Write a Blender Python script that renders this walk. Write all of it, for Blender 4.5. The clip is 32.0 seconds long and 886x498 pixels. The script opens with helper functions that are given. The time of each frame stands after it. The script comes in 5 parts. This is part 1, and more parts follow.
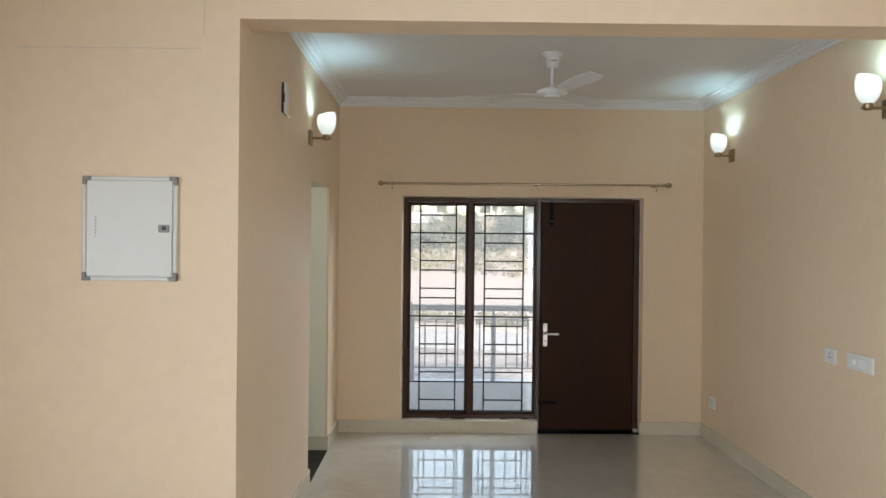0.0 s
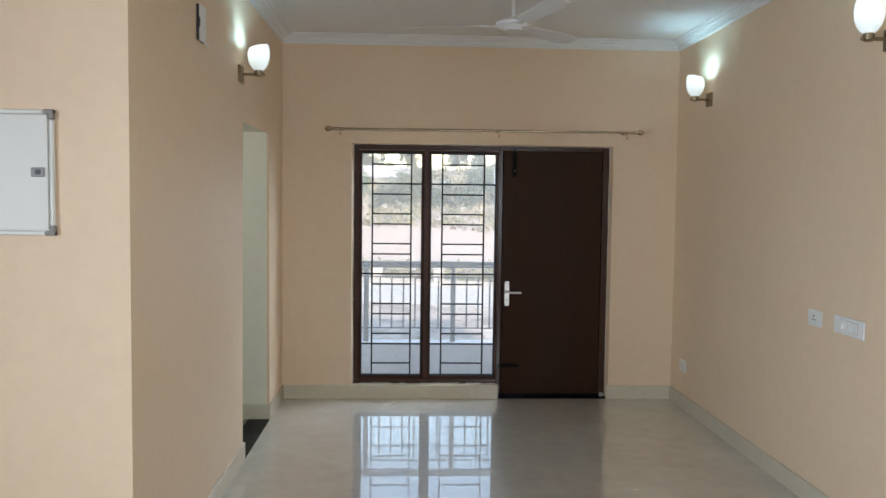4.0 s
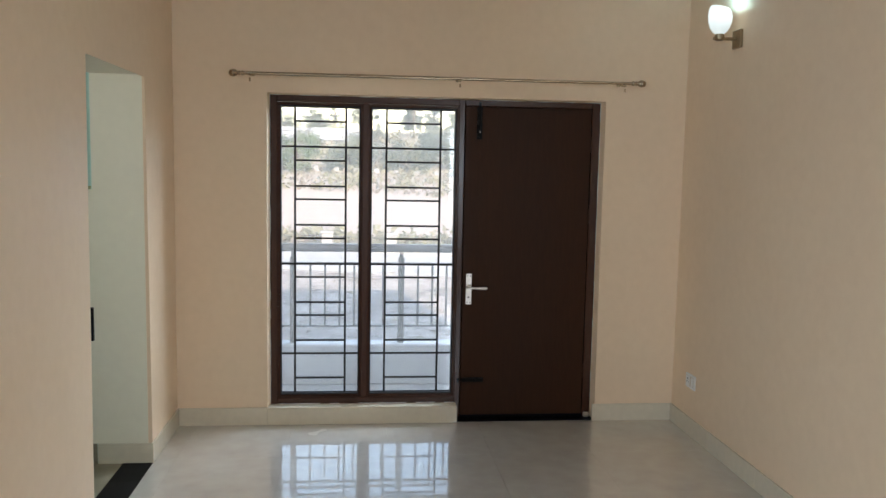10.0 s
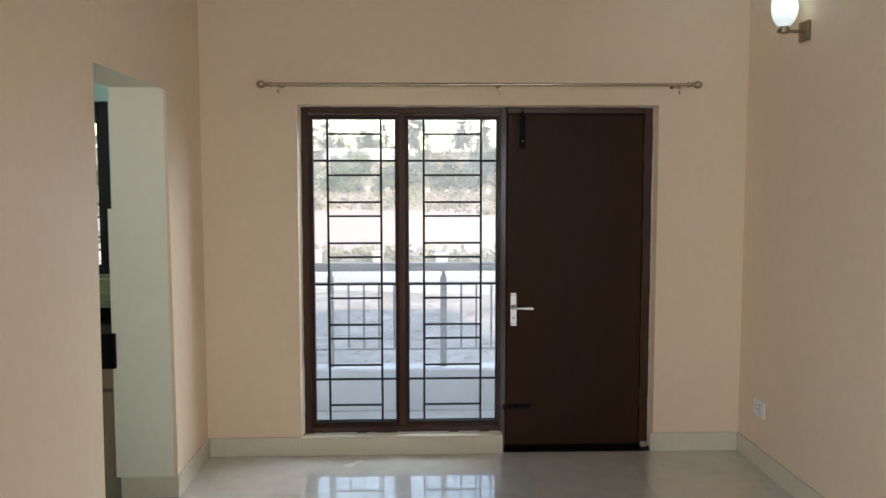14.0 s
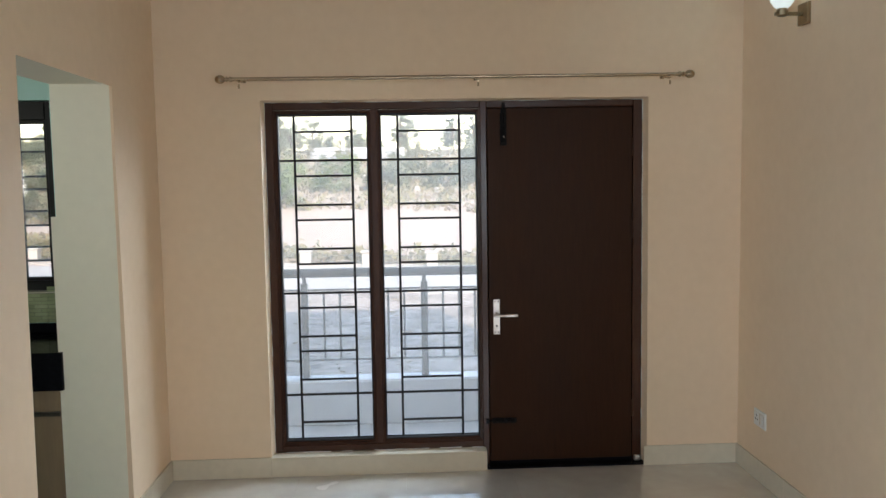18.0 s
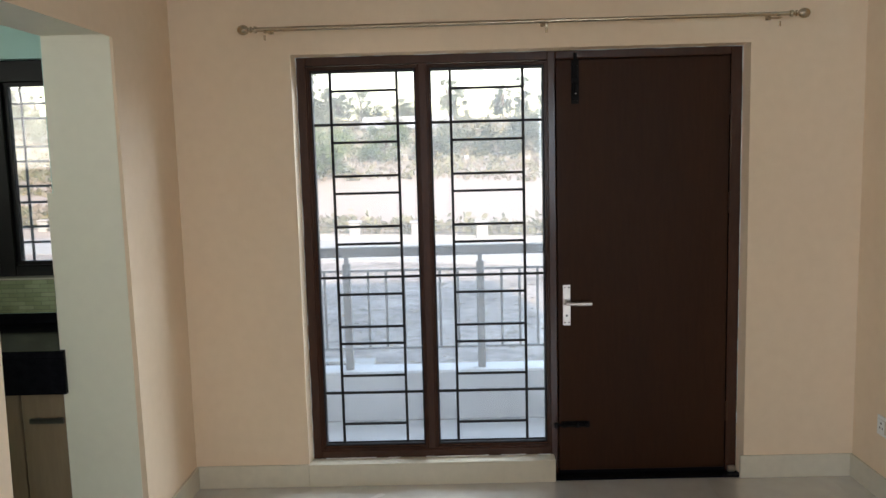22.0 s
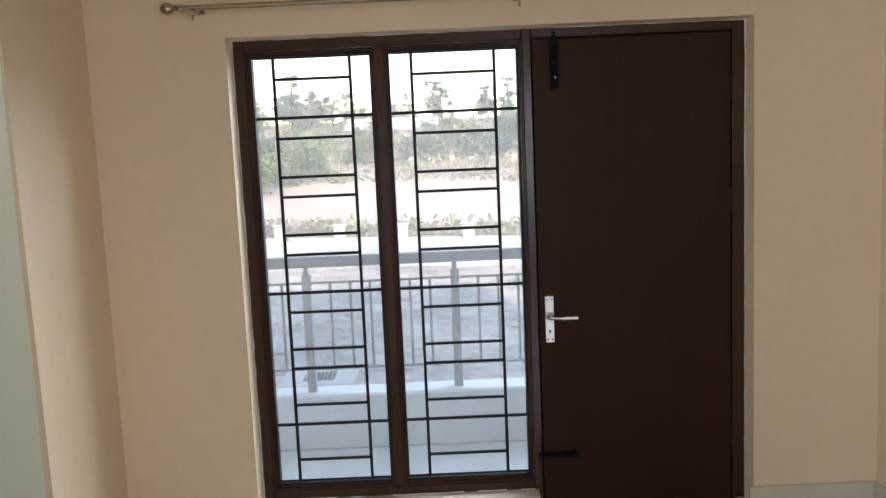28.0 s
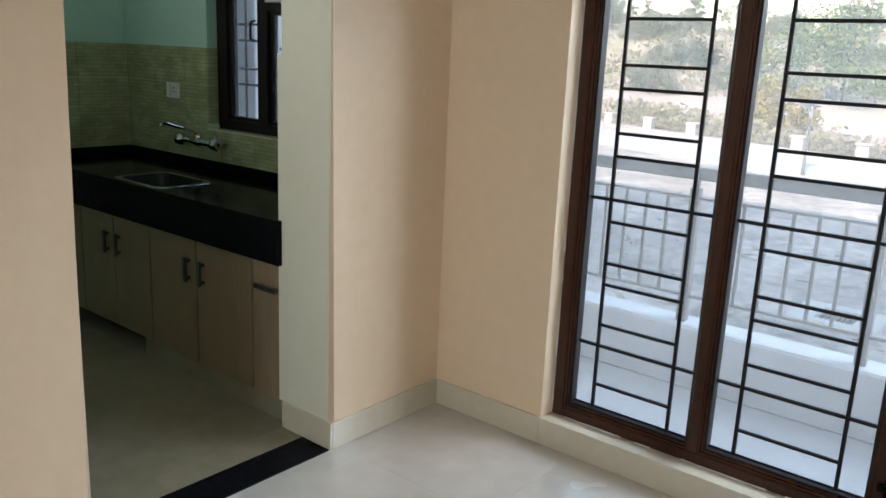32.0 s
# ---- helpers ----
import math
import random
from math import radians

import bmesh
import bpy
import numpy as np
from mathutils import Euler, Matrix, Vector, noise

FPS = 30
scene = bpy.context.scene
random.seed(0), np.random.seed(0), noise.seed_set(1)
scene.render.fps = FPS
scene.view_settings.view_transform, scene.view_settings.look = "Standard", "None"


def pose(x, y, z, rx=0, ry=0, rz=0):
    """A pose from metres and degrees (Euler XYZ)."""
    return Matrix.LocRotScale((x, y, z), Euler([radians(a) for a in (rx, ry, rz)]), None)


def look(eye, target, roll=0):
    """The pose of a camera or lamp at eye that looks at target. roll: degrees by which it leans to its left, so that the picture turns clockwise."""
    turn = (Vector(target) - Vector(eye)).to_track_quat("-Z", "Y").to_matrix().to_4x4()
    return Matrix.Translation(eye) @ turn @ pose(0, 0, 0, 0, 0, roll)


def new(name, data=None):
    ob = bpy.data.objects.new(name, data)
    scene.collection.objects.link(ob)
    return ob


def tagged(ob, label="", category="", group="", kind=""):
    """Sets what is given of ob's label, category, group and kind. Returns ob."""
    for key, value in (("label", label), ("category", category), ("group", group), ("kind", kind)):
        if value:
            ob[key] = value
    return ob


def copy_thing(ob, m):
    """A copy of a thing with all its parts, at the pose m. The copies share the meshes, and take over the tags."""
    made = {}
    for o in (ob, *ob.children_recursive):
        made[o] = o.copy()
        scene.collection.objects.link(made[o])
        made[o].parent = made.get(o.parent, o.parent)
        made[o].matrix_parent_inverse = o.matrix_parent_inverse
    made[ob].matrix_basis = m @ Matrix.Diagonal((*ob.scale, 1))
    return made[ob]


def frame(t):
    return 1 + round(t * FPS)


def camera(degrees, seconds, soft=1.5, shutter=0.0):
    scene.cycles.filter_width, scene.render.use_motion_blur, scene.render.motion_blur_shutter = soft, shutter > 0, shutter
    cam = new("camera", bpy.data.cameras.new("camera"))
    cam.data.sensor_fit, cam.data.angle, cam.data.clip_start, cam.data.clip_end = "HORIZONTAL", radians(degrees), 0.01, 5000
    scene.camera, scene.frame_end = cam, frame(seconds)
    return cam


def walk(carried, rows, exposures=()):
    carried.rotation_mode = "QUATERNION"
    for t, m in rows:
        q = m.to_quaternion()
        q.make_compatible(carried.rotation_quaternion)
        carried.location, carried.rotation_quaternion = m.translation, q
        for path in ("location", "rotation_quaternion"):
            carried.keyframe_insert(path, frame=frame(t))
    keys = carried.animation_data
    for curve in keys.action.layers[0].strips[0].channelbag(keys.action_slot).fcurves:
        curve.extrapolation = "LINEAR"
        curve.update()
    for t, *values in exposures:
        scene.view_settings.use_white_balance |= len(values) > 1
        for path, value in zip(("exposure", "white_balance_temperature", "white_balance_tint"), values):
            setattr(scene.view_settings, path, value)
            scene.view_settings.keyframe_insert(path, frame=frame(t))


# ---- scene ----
cam = camera(57.3, 32.0)
PATH = [
    (0, (0.871, -7.208, 1.666), (0.887, -5.208, 1.658), 0.6),
    (0.5, (0.874, -7.115, 1.65), (0.968, -5.117, 1.611), 0.5),
    (1, (0.963, -6.996, 1.637), (1.059, -5.001, 1.54), 0.0),
    (1.5, (1.05, -6.914, 1.643), (1.097, -4.918, 1.524), -0.6),
    (2, (1.099, -6.876, 1.65), (1.093, -4.88, 1.525), -1.6),
    (2.5, (1.105, -6.844, 1.646), (1.061, -4.848, 1.533), -1.8),
    (3, (1.062, -6.796, 1.651), (1.03, -4.799, 1.546), -1.0),
    (3.5, (1.027, -6.718, 1.639), (1.049, -4.721, 1.536), -0.0),
    (4, (1.012, -6.662, 1.642), (1.102, -4.667, 1.524), 0.7),
    (4.5, (0.99, -6.615, 1.644), (1.156, -4.625, 1.525), 0.8),
    (6.5, (1.09, -6.16, 1.692), (1.279, -4.178, 1.502), 0.2),
    (7, (1.1, -5.959, 1.726), (1.291, -3.98, 1.506), 1.0),
    (7.5, (1.112, -5.784, 1.728), (1.34, -3.809, 1.503), 0.8),
    (8, (1.149, -5.612, 1.697), (1.355, -3.635, 1.477), 0.5),
    (8.5, (1.232, -5.476, 1.683), (1.355, -3.489, 1.489), 0.0),
    (9, (1.255, -5.372, 1.671), (1.348, -3.386, 1.459), -0.2),
    (9.5, (1.184, -5.25, 1.681), (1.322, -3.266, 1.462), 0.7),
    (10, (1.142, -5.156, 1.679), (1.346, -3.177, 1.474), 1.1),
    (10.5, (1.118, -5.096, 1.668), (1.352, -3.119, 1.472), 1.2),
    (11, (1.157, -5.026, 1.66), (1.374, -3.049, 1.447), 0.7),
    (11.5, (1.226, -4.946, 1.645), (1.417, -2.964, 1.453), -0.0),
    (12, (1.273, -4.901, 1.647), (1.419, -2.914, 1.48), -0.6),
    (12.5, (1.319, -4.873, 1.657), (1.43, -2.882, 1.506), -1.1),
    (13, (1.343, -4.853, 1.669), (1.414, -2.86, 1.515), -1.0),
    (13.5, (1.299, -4.835, 1.643), (1.355, -2.842, 1.485), -0.4),
    (15.5, (1.115, -4.837, 1.648), (1.312, -2.853, 1.485), 1.1),
    (16, (1.103, -4.825, 1.66), (1.341, -2.845, 1.503), 1.0),
    (16.5, (1.144, -4.778, 1.649), (1.416, -2.802, 1.496), 0.5),
    (17, (1.231, -4.66, 1.687), (1.464, -2.682, 1.51), -0.7),
    (17.5, (1.288, -4.583, 1.656), (1.491, -2.598, 1.511), -1.4),
    (18, (1.332, -4.515, 1.653), (1.428, -2.524, 1.487), -0.9),
    (18.5, (1.282, -4.406, 1.658), (1.334, -2.418, 1.442), 0.4),
    (19, (1.191, -4.271, 1.664), (1.301, -2.287, 1.432), 0.8),
    (19.5, (1.143, -4.178, 1.647), (1.323, -2.199, 1.424), 1.0),
    (20, (1.15, -4.1, 1.644), (1.342, -2.126, 1.382), 1.0),
    (20.5, (1.197, -4.017, 1.648), (1.345, -2.042, 1.364), 0.5),
    (21, (1.263, -3.94, 1.654), (1.33, -1.959, 1.389), -0.8),
    (21.5, (1.316, -3.893, 1.661), (1.319, -1.909, 1.408), -1.4),
    (22, (1.307, -3.868, 1.641), (1.28, -1.883, 1.402), -1.5),
    (22.5, (1.267, -3.807, 1.649), (1.264, -1.821, 1.414), -0.5),
    (23, (1.218, -3.747, 1.645), (1.281, -1.759, 1.437), 0.3),
    (23.5, (1.192, -3.709, 1.634), (1.298, -1.723, 1.426), 1.0),
    (24, (1.146, -3.682, 1.64), (1.289, -1.699, 1.424), 1.0),
    (24.5, (1.122, -3.654, 1.64), (1.327, -1.676, 1.42), 0.5),
    (25, (1.117, -3.622, 1.633), (1.366, -1.65, 1.412), 0.6),
    (25.5, (1.142, -3.571, 1.631), (1.405, -1.604, 1.383), 0.2),
    (27.5, (1.382, -3.391, 1.608), (1.429, -1.405, 1.377), -2.7),
    (28, (1.405, -3.367, 1.61), (1.407, -1.381, 1.373), -2.5),
    (28.5, (1.395, -3.324, 1.619), (1.357, -1.339, 1.377), -2.5),
    (29, (1.39, -3.214, 1.606), (1.369, -1.228, 1.371), -2.2),
    (29.5, (1.375, -3.101, 1.634), (1.266, -1.129, 1.32), -0.9),
    (30, (1.407, -3.037, 1.607), (1.124, -1.092, 1.24), -0.6),
    (30.5, (1.635, -2.993, 1.573), (1.049, -1.129, 1.147), -0.9),
    (31, (1.835, -2.955, 1.582), (0.995, -1.205, 1.101), 1.3),
    (31.5, (2.013, -2.815, 1.542), (0.931, -1.204, 1.061), 2.5),
    (32, (2.181, -2.646, 1.554), (0.947, -1.145, 1.079), 2.5),
]
walk(cam, [(t, look(eye, target, roll)) for t, eye, target, roll in PATH], [(0, 2.48, 7000, 15), (3, 2.48, 6600, 14), (10, 2.60, 6700, 14.5), (28, 2.60, 6700, 14.5), (30, 2.56, 6600, 14), (31, 2.68, 6600, 14), (32, 2.66, 6600, 14)])

# ---- light ----
world = bpy.data.worlds.new("sky")
scene.world = world
world.use_nodes = True
_sky = world.node_tree.nodes.new("ShaderNodeTexSky")
_sky.sky_type, _sky.sun_disc = "NISHITA", False
SUN_EL, SUN_AZ = radians(33.3), radians(168)          # azimuth from north (+y) towards east (+x)
_sky.sun_elevation, _sky.sun_rotation = SUN_EL, SUN_AZ
_sky.dust_density, _sky.air_density = 0.7, 1.4
_bg = world.node_tree.nodes["Background"]
_bg.inputs["Strength"].default_value = 0.068
world.node_tree.links.new(_sky.outputs[0], _bg.inputs["Color"])

SUN_WAY = Vector((math.sin(SUN_AZ) * math.cos(SUN_EL), math.cos(SUN_AZ) * math.cos(SUN_EL), math.sin(SUN_EL)))
_sun = bpy.data.lights.new("sun", "SUN")
_sun.energy, _sun.angle, _sun.color = 1.0, radians(0.5), (1.0, 0.87, 0.73)
new("sun", _sun).matrix_basis = look(SUN_WAY * 60, (0, 0, 0))


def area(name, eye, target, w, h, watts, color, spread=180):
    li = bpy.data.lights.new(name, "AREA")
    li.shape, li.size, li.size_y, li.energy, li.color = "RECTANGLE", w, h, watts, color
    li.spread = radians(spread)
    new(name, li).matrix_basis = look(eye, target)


HALL_Y = -9.0
# fill lamps added in unseen, made-up openings of the hall and the kitchen
area("hall_fill_rear", (0.2, HALL_Y - 0.1, 1.5), (0.2, 0, 0.6), 5.5, 2.75, 5.6, (0.94, 0.95, 0.96))
area("hall_fill_east", (3.36, -8.1, 1.55), (0.7, 0, 1.3), 1.5, 1.5, 3.2, (0.70, 0.86, 1.0), 70)
area("hall_fill_west", (-3.1, -8.0, 1.5), (3.2, -3.8, 0.85), 1.6, 1.5, 9.4, (0.62, 0.81, 1.0), 80)
# fill lamp added out of view beyond the balcony, in place of open sky
area("balcony_fill", (4.1, 3.0, 3.5), (0.6, -1.6, 0.7), 3.4, 2.4, 64, (0.68, 0.85, 1.0))
area("kitchen_fill", (-2.46, -2.7, 1.95), (-1.2, -1.2, 2.9), 0.9, 0.8, 1.7, (0.97, 1.0, 0.93), 105)


# ---- materials ----
def mat(name, color, rough=0.5, metal=0.0, vary=0.08, grain=40.0, big=1.2, bump=0.0, bump_scale=120.0, stretch=(1, 1, 1), spec=0.5,
        tint=None, rnd=0.0, rough_vary=0.0):
    """A surface with variation at two scales, fine relief and, with rnd, a shift from piece to piece."""
    m = bpy.data.materials.new(name)
    m.use_nodes = True
    nt = m.node_tree
    n, li = nt.nodes, nt.links
    b = n["Principled BSDF"]
    b.inputs["Roughness"].default_value, b.inputs["Metallic"].default_value = rough, metal
    b.inputs["Specular IOR Level"].default_value = spec
    geo = n.new("ShaderNodeNewGeometry")
    mp = n.new("ShaderNodeMapping")
    mp.inputs["Scale"].default_value = stretch
    li.new(geo.outputs["Position"], mp.inputs["Vector"])
    fac = None
    for sc, det in ((big, 3), (grain, 4)):
        t = n.new("ShaderNodeTexNoise")
        t.inputs["Scale"].default_value, t.inputs["Detail"].default_value = sc, det
        li.new(mp.outputs[0], t.inputs["Vector"])
        if fac is None:
            fac = t.outputs["Fac"]
            first = fac
        else:
            a = n.new("ShaderNodeMath")
            a.operation = "ADD"
            li.new(fac, a.inputs[0]), li.new(t.outputs["Fac"], a.inputs[1])
            h = n.new("ShaderNodeMath")
            h.operation = "MULTIPLY"
            h.inputs[1].default_value = 0.5
            li.new(a.outputs[0], h.inputs[0])
            fac = h.outputs[0]
    if rnd:
        oi = n.new("ShaderNodeObjectInfo")
        a = n.new("ShaderNodeMath")
        a.operation = "MULTIPLY_ADD"
        a.inputs[1].default_value, a.inputs[2].default_value = rnd, -rnd / 2
        li.new(oi.outputs["Random"], a.inputs[0])
        s = n.new("ShaderNodeMath")
        s.operation = "ADD"
        li.new(fac, s.inputs[0]), li.new(a.outputs[0], s.inputs[1])
        fac = s.outputs[0]
    ramp = n.new("ShaderNodeValToRGB")
    dark = [c * (1 - vary) for c in color]
    lite = [min(1, c * (1 + vary)) for c in (tint or color)]
    ramp.color_ramp.elements[0].position, ramp.color_ramp.elements[1].position = 0.3, 0.7
    ramp.color_ramp.elements[0].color, ramp.color_ramp.elements[1].color = (*dark, 1), (*lite, 1)
    li.new(fac, ramp.inputs[0])
    li.new(ramp.outputs[0], b.inputs["Base Color"])
    if rough_vary:
        r = n.new("ShaderNodeMapRange")
        r.inputs["To Min"].default_value, r.inputs["To Max"].default_value = max(0, rough - rough_vary), rough + rough_vary
        li.new(first, r.inputs["Value"]), li.new(r.outputs[0], b.inputs["Roughness"])
    if bump:
        t = n.new("ShaderNodeTexNoise")
        t.inputs["Scale"].default_value, t.inputs["Detail"].default_value = bump_scale, 4
        li.new(mp.outputs[0], t.inputs["Vector"])
        bp = n.new("ShaderNodeBump")
        bp.inputs["Strength"].default_value, bp.inputs["Distance"].default_value = bump, 0.004
        li.new(t.outputs["Fac"], bp.inputs["Height"]), li.new(bp.outputs[0], b.inputs["Normal"])
    return m


def mosaic_mat():
    """Glazed tile printed and pressed as rows of thin green strips."""
    m = bpy.data.materials.new("green_mosaic_tile")
    m.use_nodes = True
    nt = m.node_tree
    n, li = nt.nodes, nt.links
    b = n["Principled BSDF"]
    b.inputs["Roughness"].default_value = 0.22
    geo, sep, add, com = n.new("ShaderNodeNewGeometry"), n.new("ShaderNodeSeparateXYZ"), n.new("ShaderNodeMath"), n.new("ShaderNodeCombineXYZ")
    li.new(geo.outputs["Position"], sep.inputs[0])
    li.new(sep.outputs["X"], add.inputs[0]), li.new(sep.outputs["Y"], add.inputs[1])
    li.new(add.outputs[0], com.inputs["X"]), li.new(sep.outputs["Z"], com.inputs["Y"])
    br, no, mix = n.new("ShaderNodeTexBrick"), n.new("ShaderNodeTexNoise"), n.new("ShaderNodeMixRGB")
    li.new(com.outputs[0], br.inputs["Vector"]), li.new(geo.outputs["Position"], no.inputs["Vector"])
    for key, value in (("Scale", 1.0), ("Brick Width", 0.075), ("Row Height", 0.0205), ("Mortar Size", 0.0012), ("Bias", 0.0)):
        br.inputs[key].default_value = value
    br.inputs["Color1"].default_value, br.inputs["Color2"].default_value, br.inputs["Mortar"].default_value = (0.44, 0.46, 0.27, 1), (0.33, 0.36, 0.20, 1), (0.24, 0.25, 0.16, 1)
    no.inputs["Scale"].default_value, no.inputs["Detail"].default_value = 9.0, 4
    mix.blend_type, mix.inputs[0].default_value = "OVERLAY", 0.45
    li.new(br.outputs["Color"], mix.inputs[1]), li.new(no.outputs["Fac"], mix.inputs[2])
    li.new(mix.outputs[0], b.inputs["Base Color"])
    bp = n.new("ShaderNodeBump")
    bp.inputs["Strength"].default_value, bp.inputs["Distance"].default_value, bp.invert = 0.6, 0.003, True
    li.new(br.outputs["Fac"], bp.inputs["Height"]), li.new(bp.outputs[0], b.inputs["Normal"])
    return m


def earth_mat():
    """Pale bare earth in the yard that turns to olive and straw scrub soil up the hillside."""
    m = mat("dry_earth", (0.25, 0.215, 0.185), 0.95, vary=0.45, grain=2.6, big=0.4, bump=0.8, bump_scale=8, tint=(0.40, 0.345, 0.295))
    nt = m.node_tree
    n, li = nt.nodes, nt.links
    b = n["Principled BSDF"]
    geo, sep, rng_, no, ramp, mix = (n.new("ShaderNode" + k) for k in ("NewGeometry", "SeparateXYZ", "MapRange", "TexNoise", "ValToRGB", "MixRGB"))
    li.new(geo.outputs["Position"], sep.inputs[0]), li.new(sep.outputs["Y"], rng_.inputs["Value"])
    rng_.inputs["From Min"].default_value, rng_.inputs["From Max"].default_value = 64, 76
    no.inputs["Scale"].default_value, no.inputs["Detail"].default_value = 0.35, 6
    li.new(geo.outputs["Position"], no.inputs["Vector"]), li.new(no.outputs["Fac"], ramp.inputs[0])
    ramp.color_ramp.elements[0].position, ramp.color_ramp.elements[1].position = 0.35, 0.65
    ramp.color_ramp.elements[0].color, ramp.color_ramp.elements[1].color = (0.27, 0.25, 0.16, 1), (0.42, 0.35, 0.25, 1)
    edge, bank = n.new("ShaderNodeMapRange"), n.new("ShaderNodeMixRGB")
    edge.inputs["From Min"].default_value, edge.inputs["From Max"].default_value = 40.5, 44
    li.new(sep.outputs["Y"], edge.inputs["Value"]), li.new(edge.outputs[0], bank.inputs[0])
    bank.inputs[2].default_value = (0.43, 0.36, 0.30, 1)
    li.new(b.inputs["Base Color"].links[0].from_socket, bank.inputs[1])
    li.new(bank.outputs[0], mix.inputs[1]), li.new(ramp.outputs[0], mix.inputs[2]), li.new(rng_.outputs[0], mix.inputs[0])
    li.new(mix.outputs[0], b.inputs["Base Color"])
    return m


def thin_leaf(m):
    """Lets half of the light through, as thin leaves do."""
    nt = m.node_tree
    b = nt.nodes["Principled BSDF"]
    tr, mix = nt.nodes.new("ShaderNodeBsdfTranslucent"), nt.nodes.new("ShaderNodeMixShader")
    mix.inputs[0].default_value = 0.5
    nt.links.new(b.inputs["Base Color"].links[0].from_socket, tr.inputs["Color"])
    nt.links.new(b.outputs[0], mix.inputs[1]), nt.links.new(tr.outputs[0], mix.inputs[2])
    nt.links.new(mix.outputs[0], nt.nodes["Material Output"].inputs["Surface"])


def glass_mat(name, color=(1, 1, 1), rough=0.0):
    m = bpy.data.materials.new(name)
    m.use_nodes = True
    b = m.node_tree.nodes["Principled BSDF"]
    b.inputs["Base Color"].default_value = (*color, 1)
    b.inputs["Transmission Weight"].default_value, b.inputs["Roughness"].default_value, b.inputs["IOR"].default_value = 1, rough, 1.45
    return m


def hazy(m, film=0.088):
    """A thin film on a pane, thicker in patches, that scatters light to stand in for haze outside."""
    nt = m.node_tree
    n, li = nt.nodes, nt.links
    tr, mix, no, mr, geo = (n.new("ShaderNode" + k) for k in ("BsdfTranslucent", "MixShader", "TexNoise", "MapRange", "NewGeometry"))
    tr.inputs["Color"].default_value = (0.84, 0.845, 0.84, 1)
    no.inputs["Scale"].default_value, no.inputs["Detail"].default_value = 5.0, 6
    mr.inputs["To Min"].default_value, mr.inputs["To Max"].default_value = film * 0.6, film * 1.4
    li.new(geo.outputs["Position"], no.inputs["Vector"]), li.new(no.outputs["Fac"], mr.inputs["Value"]), li.new(mr.outputs[0], mix.inputs[0])
    li.new(n["Principled BSDF"].outputs[0], mix.inputs[1]), li.new(tr.outputs[0], mix.inputs[2])
    li.new(mix.outputs[0], n["Material Output"].inputs["Surface"])
    return m


def lit_mat(name, color, strength):
    m = bpy.data.materials.new(name)
    m.use_nodes = True
    b = m.node_tree.nodes["Principled BSDF"]
    b.inputs["Base Color"].default_value = (0.8, 0.8, 0.8, 1)
    b.inputs["Roughness"].default_value = 0.25
    b.inputs["Emission Color"].default_value, b.inputs["Emission Strength"].default_value = (*color, 1), strength
    return m


M_WALL = mat("cream_wall_paint", (0.800, 0.604, 0.414), 0.55, vary=0.03, grain=18, big=0.7, bump=0.14, bump_scale=130, tint=(0.808, 0.619, 0.434))
M_MINT = mat("mint_wall_paint", (0.50, 0.72, 0.65), 0.5, vary=0.03, grain=20, bump=0.1, bump_scale=160)
M_WHITE = mat("white_ceiling_paint", (0.80, 0.79, 0.77), 0.7, vary=0.02, grain=15, bump=0.08, bump_scale=150)
# the wall's cream, lightened to carry the light that falls on the jamb
M_JAMB = mat("lit_jamb_cream", (0.80, 0.75, 0.61), 0.5, vary=0.03, grain=20, bump=0.12, bump_scale=140)
M_TILE = mat("polished_floor_tile", (0.56, 0.525, 0.47), 0.26, vary=0.06, grain=9, big=1.6, rnd=0.05, tint=(0.61, 0.575, 0.52), spec=0.7, rough_vary=0.03, bump=0.004, bump_scale=5)
M_TILE.node_tree.nodes["Principled BSDF"].inputs["Coat Weight"].default_value = 1.0
M_TILE.node_tree.nodes["Principled BSDF"].inputs["Coat Roughness"].default_value = 0.01
M_TILE.node_tree.nodes["Principled BSDF"].inputs["Coat IOR"].default_value = 1.8
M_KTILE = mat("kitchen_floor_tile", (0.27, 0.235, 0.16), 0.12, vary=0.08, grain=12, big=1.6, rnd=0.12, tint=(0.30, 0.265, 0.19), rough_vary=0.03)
M_GROUT = mat("grey_grout", (0.44, 0.41, 0.37), 0.8, vary=0.15)
M_SKIRT = mat("skirting_tile", (0.65, 0.575, 0.445), 0.16, vary=0.06, grain=25, big=3, rnd=0.1)
M_BROWN = mat("dark_brown_paint", (0.036, 0.0132, 0.0048), 0.45, vary=0.22, grain=22, big=1.5, bump=0.18, bump_scale=24, stretch=(3, 3, 0.35), rough_vary=0.08, spec=0.13)
M_FRAME = mat("brown_frame_paint", (0.052, 0.019, 0.010), 0.24, vary=0.32, grain=25, big=3, bump=0.10, bump_scale=30, stretch=(3, 3, 0.5), rough_vary=0.07, spec=0.30)
M_BLACK = mat("black_iron_paint", (0.014, 0.013, 0.014), 0.5, vary=0.25, grain=60, spec=0.25)
M_IRON = mat("black_bolt_enamel", (0.0035, 0.0033, 0.0036), 0.5, vary=0.2, grain=60, spec=0.12)
M_BLACKFR = mat("black_brown_frame_paint", (0.007, 0.0055, 0.005), 0.45, vary=0.2, grain=30, spec=0.25)
M_STEEL = mat("brushed_steel", (0.55, 0.52, 0.48), 0.3, 1.0, vary=0.06, grain=80)
M_CREAM = mat("cream_plastic", (0.58, 0.50, 0.40), 0.4, vary=0.05)
M_HANDLE = mat("dark_bronze_handle", (0.13, 0.115, 0.10), 0.35, 0.9, vary=0.1)
